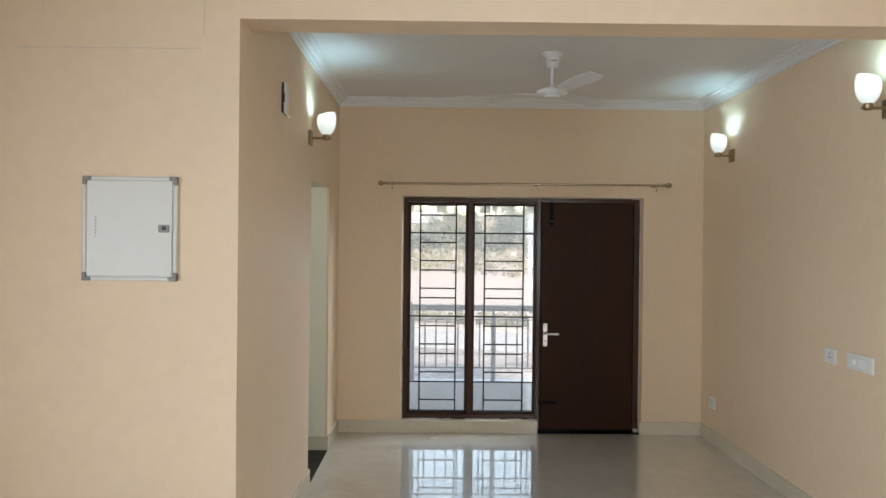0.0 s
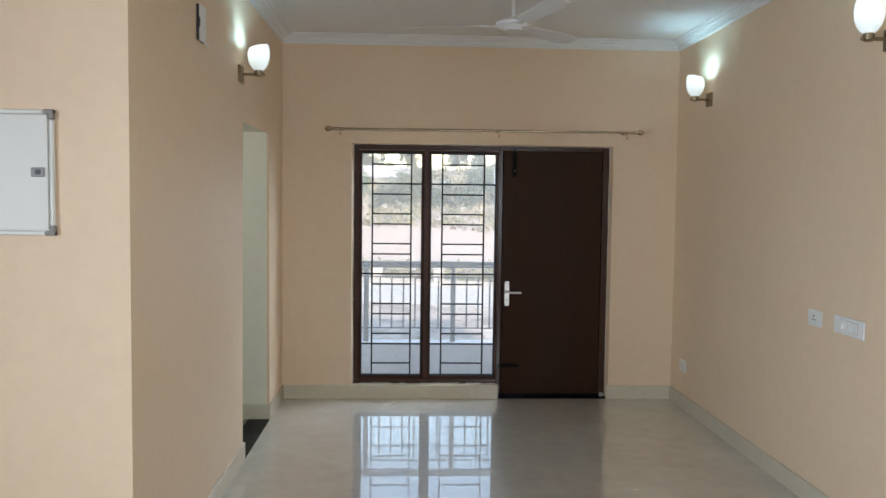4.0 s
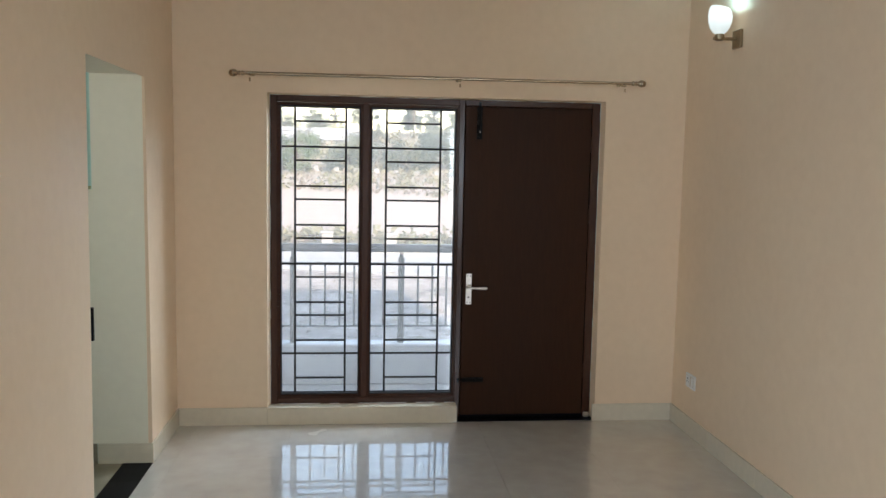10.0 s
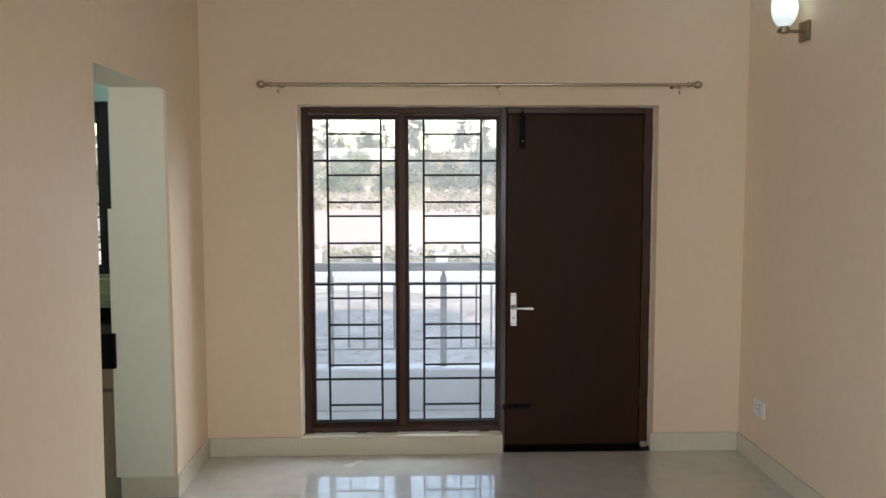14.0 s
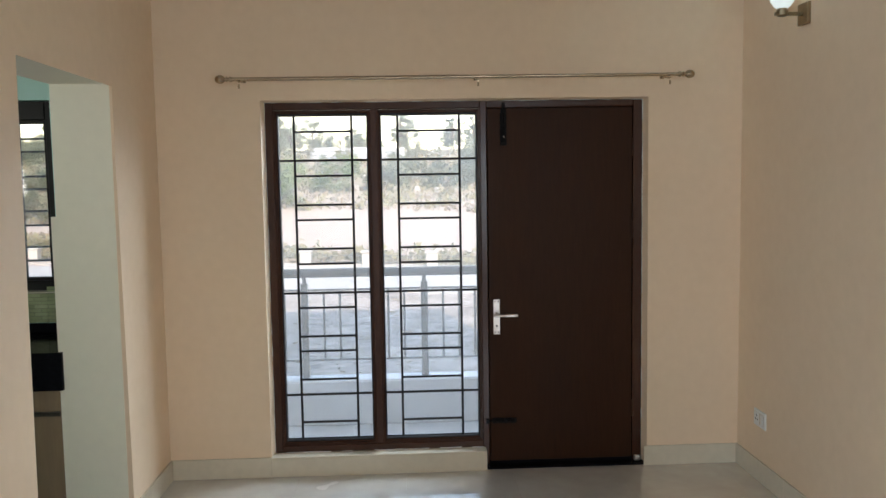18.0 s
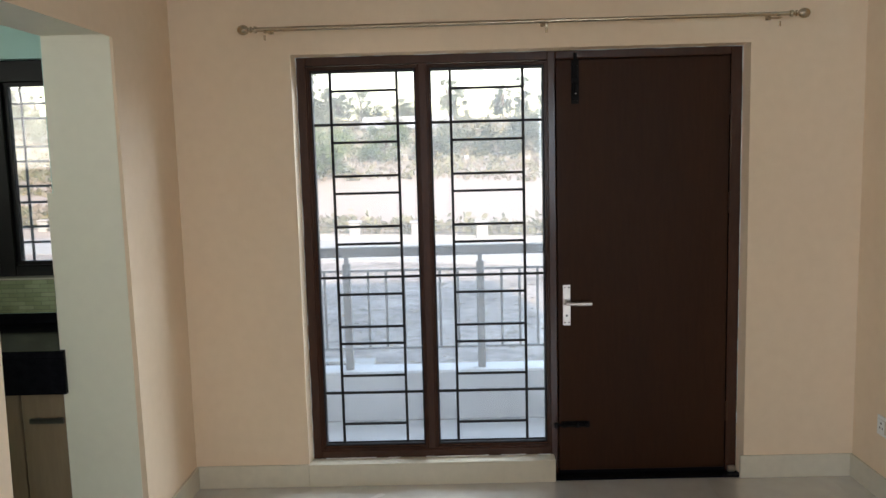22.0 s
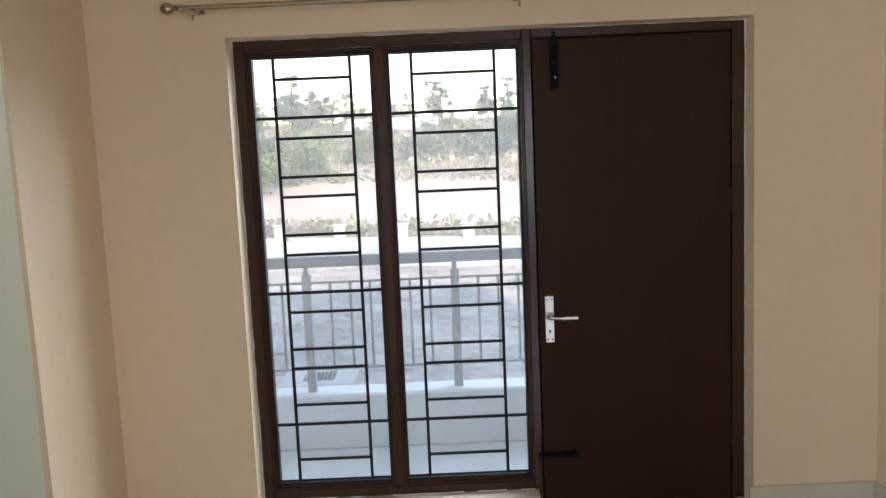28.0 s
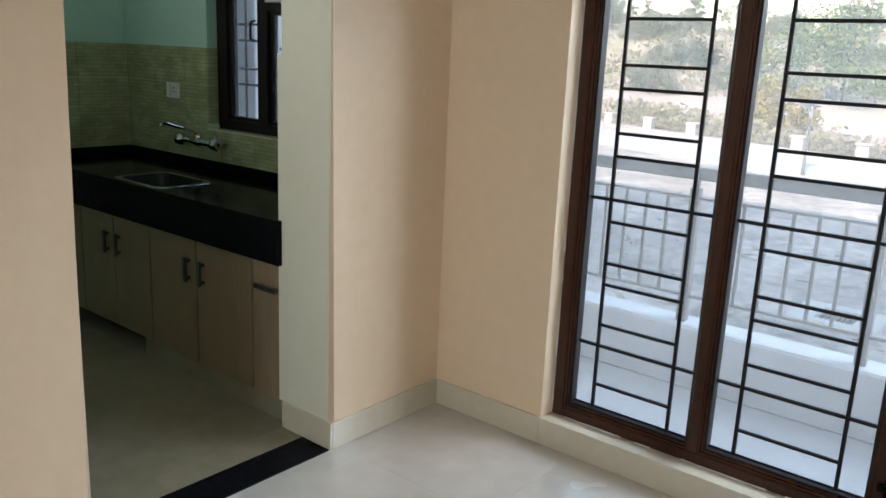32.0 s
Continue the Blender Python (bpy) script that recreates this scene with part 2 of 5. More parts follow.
# sink steel darkened: the bowl's shade is put into its colour
M_SINK = mat("shaded_sink_steel", (0.038, 0.038, 0.04), 0.28, 1.0, vary=0.1, grain=60)
M_CHROME = mat("chrome", (0.58, 0.60, 0.63), 0.05, 1.0, vary=0.02)
M_ROD = mat("antique_nickel", (0.44, 0.35, 0.25), 0.26, 1.0, vary=0.08, grain=50)
M_BRONZE = mat("antique_brass", (0.30, 0.235, 0.15), 0.35, 1.0, vary=0.15, grain=60)
M_PLASTIC = mat("white_plastic", (0.80, 0.79, 0.76), 0.3, vary=0.02, grain=30)
M_GREYP = mat("grey_plastic", (0.27, 0.26, 0.25), 0.4, vary=0.08)
M_DARKP = mat("dark_plastic", (0.03, 0.03, 0.03), 0.4, vary=0.1)
M_BOX = mat("off_white_enamel", (0.69, 0.68, 0.63), 0.35, vary=0.02, grain=20)
M_CAP = mat("brown_grey_plastic", (0.25, 0.225, 0.20), 0.45, vary=0.08)
M_FAN = mat("white_fan_enamel", (0.76, 0.75, 0.74), 0.3, vary=0.03)
M_GRANITE = mat("black_granite", (0.006, 0.006, 0.0075), 0.12, vary=0.4, grain=220, big=30, tint=(0.008, 0.008, 0.010), rough_vary=0.03, spec=0.035)
M_LAM = mat("wood_laminate", (0.25, 0.172, 0.105), 0.35, vary=0.14, grain=14, big=2.0, stretch=(5, 5, 0.5), bump=0.05, bump_scale=30, rnd=0.1)
M_MOSAIC = mosaic_mat()
# white paint with the blue of the skylight put into its colour
M_CONC = mat("sky_blued_white_paint", (0.43, 0.45, 0.48), 0.7, vary=0.07, grain=12, big=1.5, bump=0.2, bump_scale=60)
M_BFLOOR = mat("balcony_floor_tile", (0.42, 0.435, 0.455), 0.3, vary=0.06, grain=14, rnd=0.1)
M_RAIL = mat("grey_rail_paint", (0.115, 0.11, 0.105), 0.4, vary=0.1, grain=40)
M_EXT = mat("outer_wall_paint", (0.74, 0.70, 0.63), 0.8, vary=0.05, grain=8, bump=0.2, bump_scale=50)
M_GROUND = earth_mat()
M_ROAD = mat("pale_concrete_road", (0.46, 0.44, 0.40), 0.9, vary=0.1, grain=6, big=0.5, bump=0.3, bump_scale=30)
M_PILLAR = mat("white_pillar_paint", (0.42, 0.40, 0.37), 0.7, vary=0.14, grain=6)
M_BARK = mat("grey_bark", (0.16, 0.125, 0.095), 0.9, vary=0.3, grain=10, bump=0.6, bump_scale=20)
# leaf greens are lightened, putting the air's haze into their colour
M_LEAF = mat("hazy_green_leaf", (0.28, 0.305, 0.19), 0.8, vary=0.25, grain=1.4, big=0.3, tint=(0.36, 0.365, 0.245), rnd=0.5, spec=0.1)
thin_leaf(M_LEAF)
M_GREEN = mat("fresh_green_leaf", (0.27, 0.36, 0.13), 0.8, vary=0.25, grain=1.4, big=0.3, tint=(0.36, 0.43, 0.18), rnd=0.4, spec=0.1)
thin_leaf(M_GREEN)
M_YELLOW = mat("yellow_leaf", (0.52, 0.38, 0.09), 0.8, vary=0.25, grain=2.0, big=0.4, tint=(0.50, 0.42, 0.14), spec=0.1)
thin_leaf(M_YELLOW)
M_SCRUB = mat("dry_scrub_leaf", (0.39, 0.31, 0.21), 0.8, vary=0.3, grain=1.0, big=0.15, tint=(0.37, 0.36, 0.21))
M_GRASS = mat("dry_grass", (0.42, 0.355, 0.27), 0.85, vary=0.25, grain=1.0, big=0.15)
thin_leaf(M_SCRUB), thin_leaf(M_GRASS)
M_LITTER = mat("dry_leaf_litter", (0.30, 0.255, 0.19), 0.8, vary=0.35, grain=4)
M_GLASS = hazy(glass_mat("window_glass"))
M_OPAL = lit_mat("lit_opal_glass", (0.80, 1.0, 1.0), 0.15)
# the bulb sits high in the shade, so the glass glows less towards its foot
_n, _l = M_OPAL.node_tree.nodes, M_OPAL.node_tree.links
_tc, _sp, _mr = _n.new("ShaderNodeTexCoord"), _n.new("ShaderNodeSeparateXYZ"), _n.new("ShaderNodeMapRange")
_mr.inputs["From Min"].default_value, _mr.inputs["From Max"].default_value = 0.15, 0.65
_mr.inputs["To Min"].default_value, _mr.inputs["To Max"].default_value = 0.095, 0.16
_l.new(_tc.outputs["Generated"], _sp.inputs[0]), _l.new(_sp.outputs["Z"], _mr.inputs["Value"]), _l.new(_mr.outputs[0], _n["Principled BSDF"].inputs["Emission Strength"])




def uneven(m, scale, depth):
    """Slow waves of hand-trowelled plaster under the fine grain."""
    n, li = m.node_tree.nodes, m.node_tree.links
    fine = n["Principled BSDF"].inputs["Normal"].links[0].from_node
    geo, no, bp = n.new("ShaderNodeNewGeometry"), n.new("ShaderNodeTexNoise"), n.new("ShaderNodeBump")
    no.inputs["Scale"].default_value, no.inputs["Detail"].default_value = scale, 2
    bp.inputs["Strength"].default_value, bp.inputs["Distance"].default_value = 1.0, depth
    li.new(geo.outputs["Position"], no.inputs["Vector"]), li.new(no.outputs["Fac"], bp.inputs["Height"]), li.new(bp.outputs[0], fine.inputs["Normal"])


uneven(M_WALL, 2.6, 0.016)
uneven(M_JAMB, 3.5, 0.014)
uneven(M_WHITE, 2.2, 0.012)
uneven(M_BROWN, 4.0, 0.004)

# ---- mesh helpers ----
def world_of(ob):
    m = ob.matrix_parent_inverse @ ob.matrix_basis
    return world_of(ob.parent) @ m if ob.parent else ob.matrix_basis.copy()


def part(name, bm, material, parent=None, label="", smooth=False):
    """Links a bmesh, given in world coordinates, as one mesh object under a thing or a part."""
    me = bpy.data.meshes.new(name)
    bmesh.ops.recalc_face_normals(bm, faces=bm.faces)
    bm.to_mesh(me)
    bm.free()
    me.materials.append(material)
    if smooth:
        for p in me.polygons:
            p.use_smooth = True
        me.set_sharp_from_angle(angle=radians(40))
    ob = new(name, me)
    if parent:
        ob.parent = parent
        ob.matrix_parent_inverse = world_of(parent).inverted()
    return tagged(ob, label) if label else ob


def thing(name, at, label, category, group="", kind=""):
    ob = new(name)
    ob.empty_display_size = 0.1
    ob.matrix_basis = Matrix.Translation(at)
    return tagged(ob, label, category, group, kind)


def box(bm, x0, x1, y0, y1, z0, z1, bevel=0.0, seg=1):
    vs = [bm.verts.new((x, y, z)) for x in (x0, x1) for y in (y0, y1) for z in (z0, z1)]
    fs = [bm.faces.new([vs[i] for i in q]) for q in ((0, 1, 3, 2), (4, 6, 7, 5), (0, 4, 5, 1), (2, 3, 7, 6), (0, 2, 6, 4), (1, 5, 7, 3))]
    if bevel:
        es = list({e for f in fs for e in f.edges})
        bmesh.ops.bevel(bm, geom=es, offset=bevel, segments=seg, affect="EDGES", profile=0.5)
    return bm


def boxes(*lots, bevel=0.0):
    bm = bmesh.new()
    for b in lots:
        box(bm, *b, bevel=bevel)
    return bm


def tube(bm, a, b, r, r2=None, seg=12, caps=True):
    a, b = Vector(a), Vector(b)
    q = (b - a).to_track_quat("Z", "Y")
    rings = []
    for p, rr in ((a, r), (b, r if r2 is None else r2)):
        rings.append([bm.verts.new(p + q @ Vector((rr * math.cos(2 * math.pi * i / seg), rr * math.sin(2 * math.pi * i / seg), 0))) for i in range(seg)])
    for i in range(seg):
        bm.faces.new((rings[0][i], rings[0][(i + 1) % seg], rings[1][(i + 1) % seg], rings[1][i]))
    if caps:
        bm.faces.new(rings[0][::-1]), bm.faces.new(rings[1])
    return bm


def lathe(bm, at, profile, seg=24, axis=None, shift=None):
    """Turns (radius, height) pairs round an upright axis at a place, or round axis; shift moves each point by its height."""
    at = Vector(at)
    q = Vector(axis).to_track_quat("Z", "Y") if axis else None
    rings = []
    for r, h in profile:
        ring = []
        for i in range(seg):
            v = Vector((r * math.cos(2 * math.pi * i / seg), r * math.sin(2 * math.pi * i / seg), h))
            if shift:
                v = shift(v)
            ring.append(bm.verts.new(at + (q @ v if q else v)))
        rings.append(ring)
    for k in range(len(rings) - 1):
        for i in range(seg):
            j = (i + 1) % seg
            bm.faces.new((rings[k][i], rings[k][j], rings[k + 1][j], rings[k + 1][i]))
    return rings


def solid(bm, at, profile, seg=24, axis=None):
    rings = lathe(bm, at, profile, seg, axis)
    bm.faces.new(rings[0][::-1]), bm.faces.new(rings[-1])
    return bm


def bar(bm, pts, r, seg=8):
    for a, b in zip(pts, pts[1:]):
        tube(bm, a, b, r, seg=seg)
    return bm


def structure(name, bm, material, label, category):
    return tagged(part(name, bm, material), label, category, kind="structure")


def piece_mesh(name, sx, sy, sz, bevel, material):
    """One shared mesh for pieces: a block with its top face at the origin's level."""
    bm = box(bmesh.new(), -sx / 2, sx / 2, -sy / 2, sy / 2, -sz, 0, bevel)
    bmesh.ops.recalc_face_normals(bm, faces=bm.faces)
    me = bpy.data.meshes.new(name)
    bm.to_mesh(me)
    bm.free()
    me.materials.append(material)
    return me


def lay(name, me, parent, m):
    ob = new(name, me)
    ob.parent = parent
    ob.matrix_parent_inverse = world_of(parent).inverted()
    ob.matrix_basis = m
    return ob


# ---- plan: the room, the hall before it, the kitchen beside it ----
W, CEIL = 3.244, 2.970                 # the room's width and height
WALL = 0.288                          # thickness of the kitchen wall
OP0, OP1, OPZ = -1.605, -0.640, 2.132   # kitchen opening
BEAM0, BEAM1, BEAMZ = -3.645, -3.425, 2.652
DX0, DX1, DZ = 0.562, 2.711, 2.107    # balcony door opening
KX, KY = -2.40, -0.08                 # kitchen's far walls
KW0, KW1, KZ0, KZ1 = -1.592, -0.50, 1.088, 2.115
KF0, KF1 = -0.020, 0.050              # kitchen window frame
HX, HY = -3.0, HALL_Y                   # hall
SKIRT = 0.114
FY = 0.066                            # front of the door frame
FX0, FX1, FT = 0.574, 2.697, 2.101    # the frame's outer edges
GZ = -3.0                             # ground outside

structure("wall_north", boxes((-0.0, DX0, 0, 0.23, 0, CEIL), (DX1, W, 0, 0.23, 0, CEIL), (DX0, DX1, 0, 0.23, DZ, CEIL),
                              (DX0, 1.785, 0.012, 0.23, 0, SKIRT - 0.004),
                              (DX0, FX0, FY, 0.23, SKIRT, DZ), (FX1, DX1, FY, 0.23, 0, DZ), (FX0, FX1, FY, 0.23, FT, DZ)), M_WALL,
          "cream painted wall around the balcony door", "wall")
for name, y0, y1, m, lab in (("wall_kitchen_north", KY, KF0, M_MINT, "mint green kitchen wall with a window opening"), ("wall_kitchen_outside", KF0, 0.23, M_CONC, "white outer side of the kitchen wall")):
    structure(name, boxes((KX, KW0, y0, y1, 0, CEIL), (KW1, -WALL, y0, y1, 0, CEIL), (KW0, KW1, y0, y1, 0, KZ0), (KW0, KW1, y0, y1, KZ1, CEIL)), m, lab, "wall")
bm = bmesh.new()
outline = ((BEAM1, 0), (OP0, 0), (OP0, OPZ), (OP1, OPZ), (OP1, 0), (0.23, 0), (0.23, CEIL), (BEAM1, CEIL))
back, front = ([bm.verts.new((x, y, z)) for y, z in outline] for x in (-WALL + 0.004, 0))
bm.faces.new(back[::-1]), bm.faces.new(front)
for k in range(8):
    bm.faces.new((back[k], back[(k + 1) % 8], front[(k + 1) % 8], front[k]))
bmesh.ops.bevel(bm, geom=[bm.edges.get((front[k], front[k + 1])) for k in (1, 2, 3)], offset=0.018, segments=4, affect="EDGES", profile=0.5)
wall_w = part("wall_west", bm, M_WALL, smooth=True)
tagged(wall_w, "cream painted wall with an open kitchen doorway", "wall", kind="structure")
structure("wall_kitchen_side", boxes((-WALL - 0.004, -WALL + 0.004, OP1, KY, 0, CEIL), (-WALL - 0.004, -WALL + 0.004, BEAM1, OP0, 0, CEIL),
                                     (-WALL - 0.004, -WALL + 0.004, OP0, OP1, OPZ, CEIL)), M_MINT, "mint green kitchen side of the wall", "wall")
structure("doorway_lining", boxes((-WALL, -0.018, OP1 - 0.003, OP1, SKIRT, OPZ), (-WALL - 0.025, -WALL, OP1 - 0.003, OP1, SKIRT, 1.5165), (-WALL, -0.018, OP0, OP0 + 0.003, SKIRT, OPZ),
                                  (-WALL, -0.018, OP0 + 0.003, OP1 - 0.003, OPZ - 0.003, OPZ)), M_JAMB, "cream lining of the kitchen doorway, paled for the light on it", "doorway")
structure("wall_hall_cross", boxes((HX, 0, BEAM0, BEAM1, 0, CEIL)), M_WALL, "cream wall that carries the distribution box", "wall")
structure("beam", boxes((0, W, BEAM0, BEAM1, BEAMZ, CEIL)), M_WALL, "cream painted ceiling beam across the room", "beam")
# the opening at the hall end is added for the east fill lamp
structure("wall_east", boxes((W, W + 0.2, -7.3, 0.23, 0, CEIL), (W, W + 0.2, HY, -8.9, 0, CEIL), (W, W + 0.2, -8.9, -7.3, 0, 0.75), (W, W + 0.2, -8.9, -7.3, 2.35, CEIL)), M_WALL, "long cream painted wall with wall lamps", "wall")
# unseen wall; its opening is added for the rear fill lamp
structure("wall_south", boxes((HX, -2.6, HY - 0.2, HY, 0, CEIL), (3.0, W, HY - 0.2, HY, 0, CEIL), (-2.6, 3.0, HY - 0.2, HY, 2.9, CEIL),
                              (-2.6, 3.0, HY - 0.2, HY, 0, 0.1)), M_WALL, "unseen cream wall that closes the hall, opened for a fill lamp", "wall")
# unseen box added behind the hall to block sun and bright ground
structure("rear_block_walls", boxes((HX - 0.2, W + 0.2, HY - 2.0, HY - 1.8, 0, CEIL), (HX - 0.2, HX, HY - 1.8, HY - 0.2, 0, CEIL), (W, W + 0.2, HY - 1.8, HY - 0.2, 0, CEIL)), M_EXT,
          "unseen walls added behind the hall to shut out sun glare", "wall")
structure("rear_block_roof", boxes((HX - 0.2, W + 0.2, HY - 2.0, HY - 0.2, CEIL, CEIL + 0.15)), M_WHITE, "unseen roof of the light block behind the hall", "ceiling")
structure("veranda_floor", boxes((HX - 0.2, W + 0.2, HY - 2.0, HY - 0.2, -0.15, -0.004)), M_BFLOOR, "unseen floor of the light block behind the hall", "floor")
# unseen wall, opening added for the west fill lamp
structure("wall_hall_west", boxes((HX - 0.2, HX, HY - 0.2, -8.9, 0, CEIL), (HX - 0.2, HX, -7.1, BEAM1, 0, CEIL), (HX - 0.2, HX, -8.9, -7.1, 0, 0.7), (HX - 0.2, HX, -8.9, -7.1, 2.3, CEIL)), M_WALL, "plain cream wall that closes the hall", "wall")
# its opening lies out of view, added for the kitchen fill lamp
structure("wall_kitchen_west", boxes((KX - 0.2, KX, BEAM1, -3.2, 0, CEIL), (KX - 0.2, KX, -2.2, 0.23, 0, CEIL), (KX - 0.2, KX, -3.2, -2.2, 2.15, CEIL), (KX - 0.2, KX, -3.2, -2.2, 0, 0.85)), M_MINT, "mint green kitchen wall", "wall")
structure("wall_kitchen_south", boxes((KX, -WALL, BEAM1, BEAM1 + 0.01, 0, CEIL)), M_MINT, "plain mint green wall that closes the kitchen", "wall")
structure("ceiling", boxes((HX - 0.2, W + 0.2, HY - 0.2, 0.23, CEIL, CEIL + 0.15)), M_WHITE, "white painted ceiling", "ceiling")
# out of view; height and east end set to shape the yard's shadow
structure("upper_storeys", boxes((HX - 6, W + 4.6, HY - 2.0, 0.23, CEIL + 0.15, 13.6)), M_EXT, "unseen upper storeys, sized to cast the shadow on the yard", "building")
structure("side_wall_outside", boxes((KX - 0.2, KX, 0.23, 2.3, GZ, CEIL)), M_CONC, "white outer wall beside the kitchen window", "wall")


def cornice(name, p, q, inward):
    """A stepped plaster moulding along the ceiling from p to q."""
    prof = [(0, 0), (0, -0.075), (0.010, -0.075), (0.012, -0.058), (0.026, -0.052), (0.030, -0.034), (0.052, -0.026), (0.058, -0.014), (0.082, -0.010), (0.086, 0)]
    bm = bmesh.new()
    ends = []
    for e, s in ((p, 1), (q, -1)):
        along = (Vector(q) - Vector(p)).normalized() * s
        ends.append([bm.verts.new(Vector((*e, CEIL)) + Vector((*inward, 0)) * d + along.to_3d() * d + Vector((0, 0, h))) for d, h in prof])
    for i in range(len(prof) - 1):
        bm.faces.new((ends[0][i], ends[0][i + 1], ends[1][i + 1], ends[1][i]))
    structure(name, bm, M_WHITE, "white plaster cornice with stepped mouldings", "cornice")


cornice("cornice_west", (0, BEAM1), (0, 0), (1, 0))
cornice("cornice_north", (0, 0), (W, 0), (0, -1))
cornice("cornice_east", (W, 0), (W, BEAM1), (-1, 0))
cornice("cornice_south", (W, BEAM1), (0, BEAM1), (0, 1))

# skirting, in lengths of one tile
skirt = thing("baseboard", (0, 0, 0), "beige polished tile skirting along the walls", "skirting", kind="structure")


def skirting(x0, y0, x1, y1, dx, dy, z=SKIRT):
    """Skirting on the wall line from one point to another; (dx, dy) is the way into the room."""
    n = max(1, round(math.hypot(x1 - x0, y1 - y0) / 0.6))
    for i in range(n):
        a, b = i / n, (i + 1) / n
        xs = sorted((x0 + (x1 - x0) * a, x0 + (x1 - x0) * b))
        ys = sorted((y0 + (y1 - y0) * a, y0 + (y1 - y0) * b))
        g = 0.0007
        if dx:
            xs = sorted((x0, x0 + dx * 0.012))
            ys = [ys[0] + g, ys[1] - g]
        else:
            ys = sorted((y0, y0 + dy * 0.012))
            xs = [xs[0] + g, xs[1] - g]
        part("skirting_tile", boxes((xs[0], xs[1], ys[0], ys[1], 0, z), bevel=0.002), M_SKIRT, skirt)


skirting(0.012, 0, DX0, 0, 0, -1)
skirting(DX1 - 0.02, 0, W - 0.012, 0, 0, -1)
skirting(0, OP1, 0, -0.0005, 1, 0)
skirting(-WALL, OP1, 0.0115, OP1, 0, -1)
skirting(-WALL, OP0, 0.0115, OP0, 0, 1)
skirting(0, BEAM0, 0, OP0, 1, 0)
skirting(W, HY, W, 0, -1, 0)
skirting(HX, BEAM0, -0.0005, BEAM0, 0, -1)
sill = thing("window_sill", (1.17, 0, 0), "pale polished stone sill under the fixed window", "window sill", kind="structure")
part("sill_riser", boxes((DX0, 1.784, -0.012, 0.012, 0, SKIRT - 0.004), bevel=0.002), M_SKIRT, sill)
part("sill_top", boxes((DX0 + 0.001, 1.784, -0.014, FY + 0.06, SKIRT - 0.004, SKIRT), bevel=0.0015), M_SKIRT, sill)
part("threshold", boxes((1.785, DX1, 0.0, FY + 0.012, 0.0, 0.010), (1.785, DX1, FY + 0.013, 0.23, 0.0, 0.030), bevel=0.003), M_GRANITE, sill, "black stone door threshold")
structure("kitchen_threshold", boxes((-0.155, 0.006, OP0 + 0.012, OP1 - 0.012, -0.003, 0.004), bevel=0.002), M_GRANITE, "black granite strip in the kitchen doorway", "threshold")

# ---- balcony door and fixed window in one frame ----
GB, GT = 0.176, 2.034            # glass
BAYS = ((0.641, 1.133), (1.216, 1.749))
win = thing("window_1", (1.17, FY, SKIRT), "fixed two-bay window with a dark brown frame and black iron grille", "window", kind="structure")


def member(parent, name, x0, x1, z0, z1, y0=FY, y1=FY + 0.085, material=None):
    return part(name, boxes((x0, x1, y0, y1, z0, z1), bevel=0.004), material or M_FRAME, parent)


member(win, "frame_jamb", FX0, 0.618, SKIRT, FT)
member(win, "frame_head", 0.618, 1.770, 2.060, FT)
member(win, "frame_bottom_rail", 0.618, 1.770, SKIRT, 0.154)
member(win, "mullion", 1.154, 1.195, 0.154, 2.060)
for x0, x1 in BAYS:
    # a rounded lip and beads stepping back to the pane
    for a, d, y in ((0.015, 0.0235, FY + 0.010), (0.007, 0.015, FY + 0.022), (0.0, 0.007, FY + 0.032)):
        bm = bmesh.new()
        o, i = d, a
        box(bm, x0 - o, x0 - i, y, FY + 0.078, GB - o, GT + o, bevel=0.0022)
        box(bm, x1 + i, x1 + o, y, FY + 0.078, GB - o, GT + o, bevel=0.0022)
        box(bm, x0 - i, x1 + i, y, FY + 0.078, GT + i, GT + o, bevel=0.0022)
        box(bm, x0 - i, x1 + i, y, FY + 0.078, GB - o, GB - i, bevel=0.0022)
        part("glazing_bead", bm, M_FRAME if a else M_BLACK, win)
    pane = part("pane", boxes((x0 - 0.004, x1 + 0.004, FY + 0.070, FY + 0.074, GB - 0.004, GT + 0.004)), M_GLASS, win, "clear window glass")
    pane.visible_shadow = False
    GY = FY + 0.059
    grille = part("grille", boxes((x0, x1, GY - 0.002, GY + 0.002, GT - 0.006, GT + 0.004), (x0, x1, GY - 0.002, GY + 0.002, GB - 0.004, GB + 0.006)), M_BLACK, win, "black iron window grille")
    w = x1 - x0
    v0, v1 = x0 + 0.172 * w, x0 + 0.828 * w
    for v in (v0, v1):
        part("grille_bar", boxes((v - 0.0065, v + 0.0065, GY - 0.0065, GY + 0.0065, GB - 0.003, GT + 0.003), bevel=0.002), M_BLACK, grille)
    for z in (1.943, 1.695, 1.531, 1.446, 1.281, 1.195, 0.942, 0.777, 0.691, 0.525, 0.274):
        part("grille_bar", boxes((v0, v1, GY - 0.006, GY + 0.006, z - 0.006, z + 0.006), bevel=0.002), M_BLACK, grille)
    for z in (1.782, 1.028, 0.437):
        part("grille_bar", boxes((x0 - 0.003, x1 + 0.003, GY - 0.0063, GY + 0.0063, z - 0.0063, z + 0.0063), bevel=0.002), M_BLACK, grille)

door = thing("door_1", (2.25, FY, 0), "closed flush balcony door painted dark brown", "door", kind="structure")
LY = FY + 0.006                  # face of the leaf
member(door, "frame_post", 1.770, 1.808, 0.010, FT)
member(door, "frame_head", 1.808, 2.644, 2.062, FT)
member(door, "frame_jamb", 2.644, FX1, 0.010, FT)
